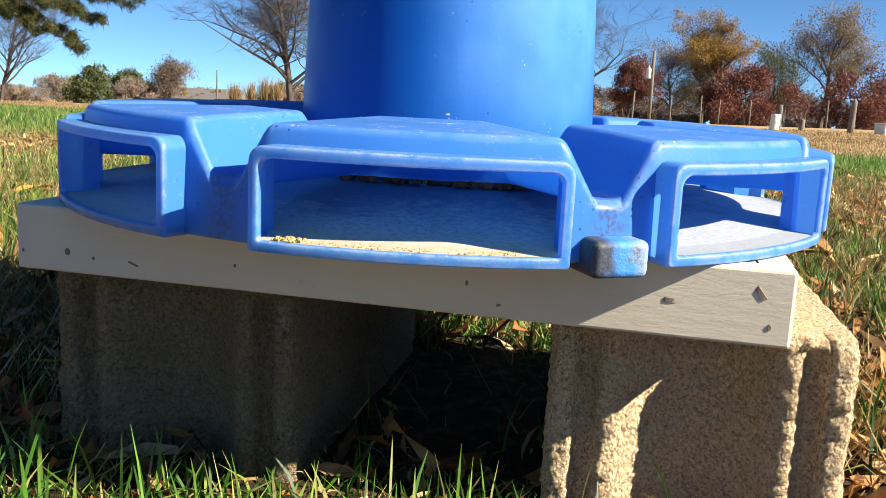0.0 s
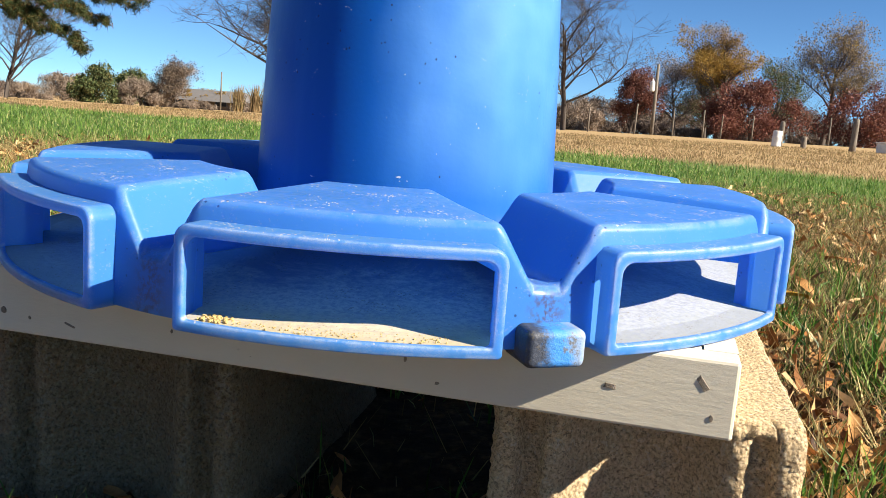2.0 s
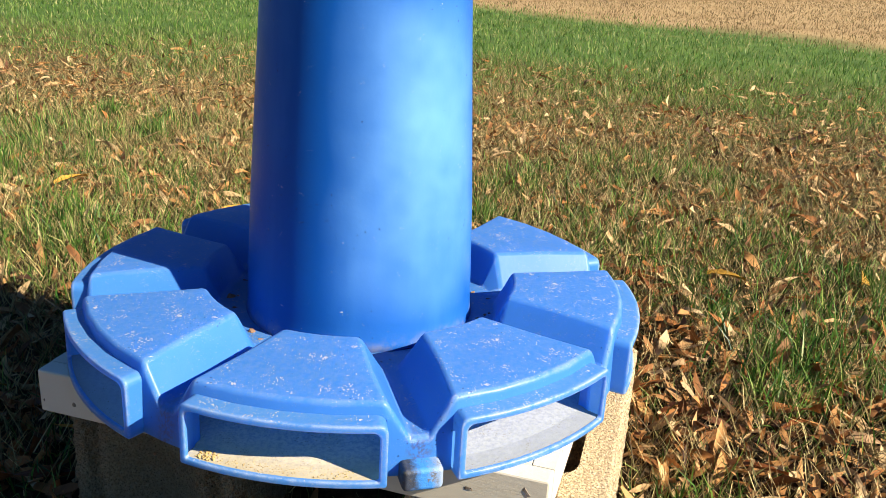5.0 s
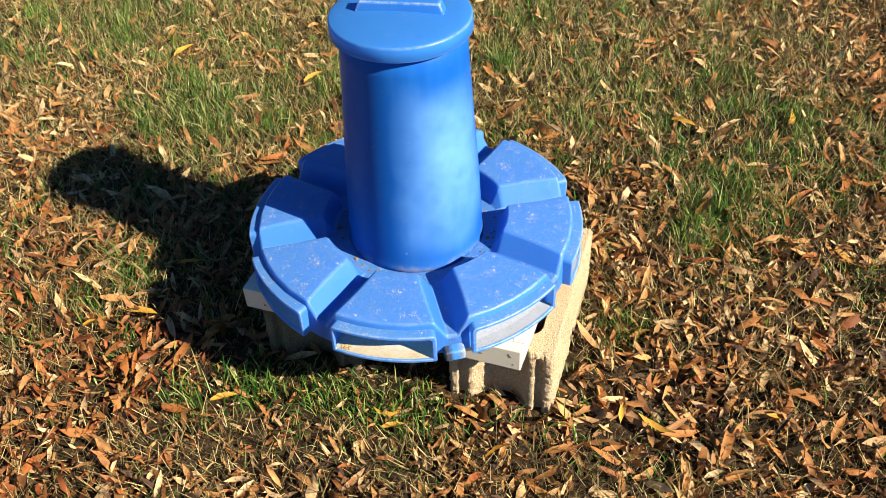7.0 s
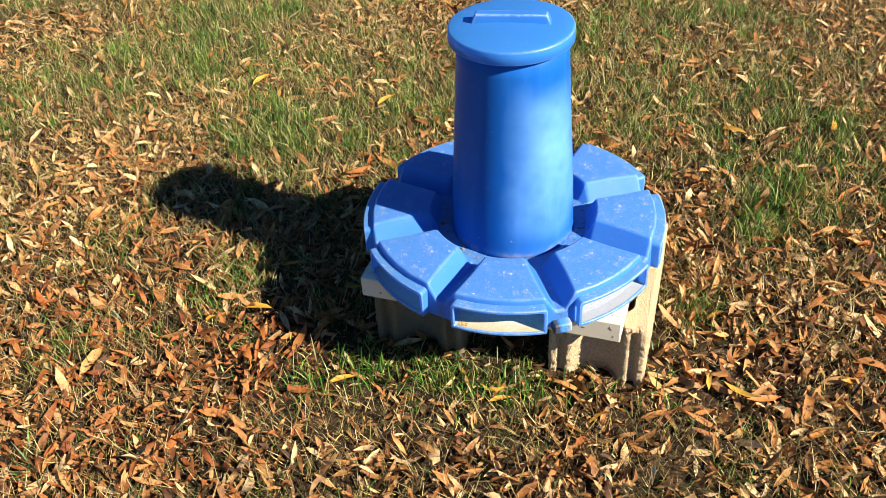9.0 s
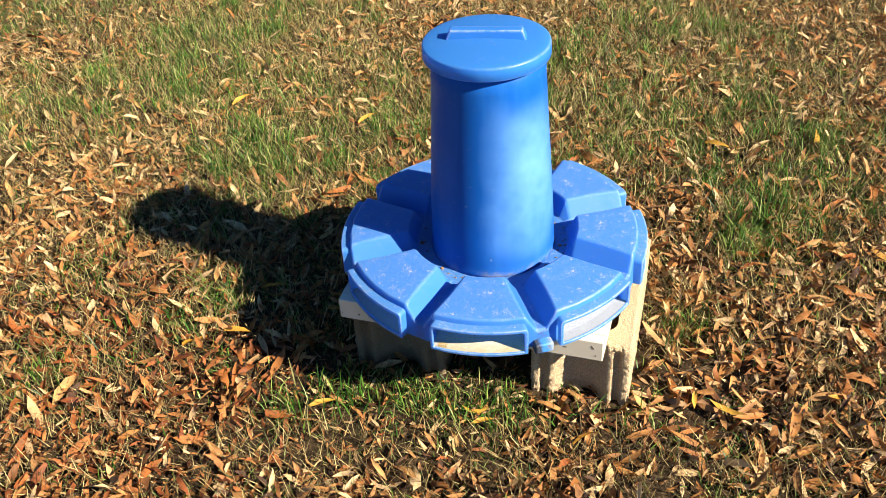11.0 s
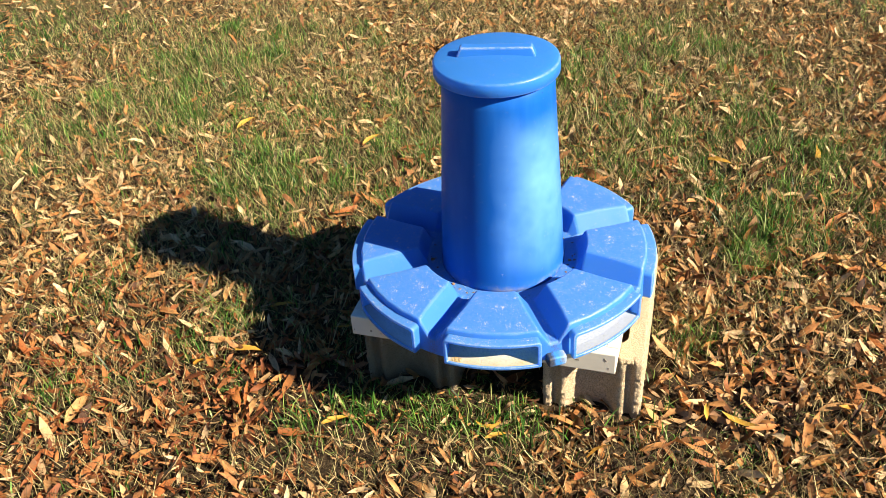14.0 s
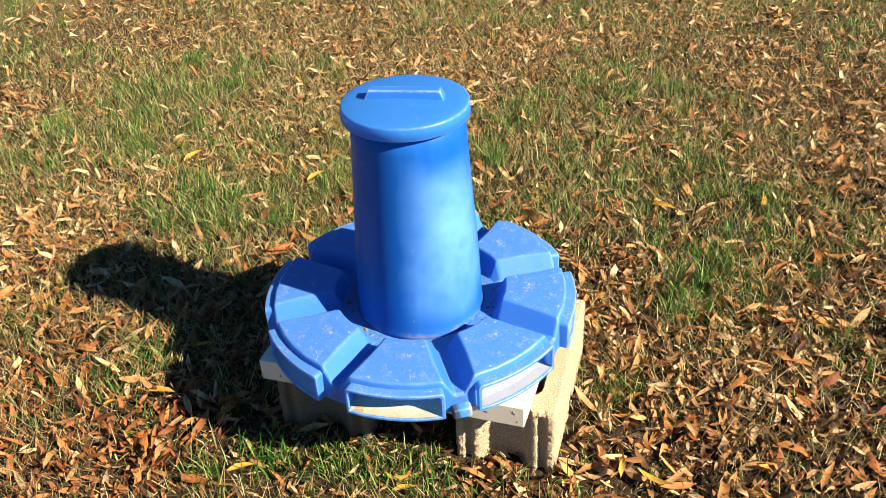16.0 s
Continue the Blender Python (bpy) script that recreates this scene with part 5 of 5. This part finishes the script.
def build_fence():
    group = "posts along the field"
    first = None
    for az, el, d, r, lean in ((9.2, 2.2, 40, 0.055, 5), (11.6, 1.9, 41, 0.05, 0), (13.5, 2.0, 42, 0.05, 2), (14.6, 1.7, 43, 0.045, -3), (16.5, 1.8, 43, 0.05, 0), (6.2, 1.8, 40, 0.05, 0), (21.0, 1.9, 42, 0.05, 0), (24.8, 1.8, 42, 0.05, 0)):
        h, r = rise(d, el), r * 0.72
        v, f = lathe([(0.0005, -0.3), (r, -0.3), (r * 1.03, h * 0.5), (r * 0.93, h - 0.02), (r * 0.7, h), (0.0005, h + 0.005)], 9, False)
        ob = new("fence_post", mesh_of("fence_post", v, f, M_POST, True))
        ob.matrix_basis = Matrix.Translation(out_there(az, d)) @ pose(0, 0, 0, 0, lean, az * 7)
        tagged(ob, "thin weathered wooden fence post in dry grass", "fence post", group)
    for az, el, d, r, label in ((22.4, 2.3, 27, 0.085, "stout pale wooden post in the dry field"), (19.6, 1.1, 27, 0.08, "short grey wooden stump post in the field"), (18.22, 1.9, 27.6, 0.075, "pale broken wooden post in the field")):
        h = rise(d, el) - 0.05
        prof = [(0.0005, -0.3), (r * 1.1, -0.3), (r * 1.05, h * 0.3), (r * 0.95, h * 0.8), (r * 0.85, h - 0.03), (r * 0.6, h), (0.0005, h - 0.02)]
        v, f = lathe(prof, 14, False)
        v = [(x + 0.02 * noise.noise((x * 9, y * 9, z * 3)), y + 0.02 * noise.noise((x * 9 + 5, y * 9, z * 3)), z) for x, y, z in v]
        ob = new("field_post", mesh_of("field_post", v, f, M_POST, True))
        ob.matrix_basis = Matrix.Translation(out_there(az, d)) @ pose(0, 0, 0, 0, 3, az)
        tagged(ob, label, "post")
    # white drum by the broken post, white box at the far end
    v, f = lathe([(0.0005, 0), (0.15, 0), (0.155, 0.03), (0.15, 0.06), (0.15, 0.28), (0.156, 0.30), (0.15, 0.32), (0.15, 0.50), (0.14, 0.53), (0.0005, 0.535)], 24, False)
    ob = new("white_drum", mesh_of("white_drum", v, f, M_WHITE, True))
    ob.matrix_basis = Matrix.Translation(out_there(18.0, 27.2)) @ pose(0, 0, 0, 0, 3, 0) @ Matrix.Scale(0.85, 4)
    tagged(ob, "small chalky white drum standing in the dry field", "drum")
    ob = thing("white_box", "low white box lying at the field edge", "box", Matrix.Translation(out_there(24.4, 27)) @ pose(0, 0, 0, 0, 0, 20))
    soften(part("body", box_bm(-0.25, 0.25, -0.2, 0.2, 0, 0.26), M_WHITE, ob), 0.02)
    soften(part("lid", box_bm(-0.27, 0.27, -0.22, 0.22, 0.262, 0.30), M_WHITE, ob), 0.01)
    # utility pole with its transformer
    d = 46
    h = rise(d, 4.6)
    pole = thing("utility_pole", "weathered wooden utility pole with a small grey transformer", "utility pole", Matrix.Translation(out_there(10.3, d)))
    v, f = lathe([(0.0005, -0.4), (0.09, -0.4), (0.085, h * 0.5), (0.07, h), (0.0005, h + 0.02)], 12, False)
    part_of("shaft", mesh_of("shaft", v, f, M_POST, True), pole)
    v, f = lathe([(0.0005, 0), (0.10, 0), (0.115, 0.04), (0.115, 0.44), (0.095, 0.50), (0.03, 0.52), (0.03, 0.62), (0.0005, 0.63)], 18, False)
    part_of("transformer", mesh_of("transformer", v, f, M_WHITE, True), pole, "grey-white transformer can", Matrix.Translation((-0.195, -0.05, h - 1.35)))
    pole2 = thing("utility_pole", "thin wooden pole by the far house", "utility pole", Matrix.Translation(out_there(-18.0, 66)))
    v, f = lathe([(0.0005, -0.4), (0.06, -0.4), (0.05, rise(66, 2.6)), (0.0005, rise(66, 2.6) + 0.02)], 10, False)
    part_of("shaft", mesh_of("shaft", v, f, M_POST, True), pole2)


def house(az, d, w, depth, wall_h, roof_h, yaw, wall_mat, label):
    m = Matrix.Translation(out_there(az, d)) @ pose(0, 0, 0, 0, 0, yaw)
    b = thing("house", label, "house", m)
    part("wall", box_bm(-w / 2, w / 2, -depth / 2, depth / 2, -0.2, wall_h), wall_mat, b)
    bm = bmesh.new()
    e = 0.35
    pts = [(-w / 2 - e, -depth / 2 - e, wall_h), (w / 2 + e, -depth / 2 - e, wall_h), (w / 2 + e, depth / 2 + e, wall_h), (-w / 2 - e, depth / 2 + e, wall_h), (-w / 2 + 0.8, 0, wall_h + roof_h), (w / 2 - 0.8, 0, wall_h + roof_h)]
    vs = [bm.verts.new(p) for p in pts]
    for f in ((0, 1, 5, 4), (2, 3, 4, 5), (1, 2, 5), (3, 0, 4), (3, 2, 1, 0)):
        bm.faces.new([vs[i] for i in f])
    part("roof", bm, M_ROOF, b)
    for x in (-w / 4, w / 4):
        win = part("window", box_bm(x - 0.5, x + 0.5, -depth / 2 - 0.05, -depth / 2 - 0.002, 0.25, 0.66), M_ROOF, b)
        part("pane", box_bm(x - 0.42, x + 0.42, -depth / 2 - 0.07, -depth / 2 - 0.052, 0.30, 0.61), M_GLASS, win)


build_trees()
build_pine()
build_fence()
house(-18.4, 70, 6.5, 4.5, 0.6, 0.85, -8, M_SIDING, "low grey-roofed house among bushes at the field edge")
house(-33.6, 78, 3.6, 4.0, 0.9, 0.7, 5, M_BRICKRED, "small red brick building with a grey roof")
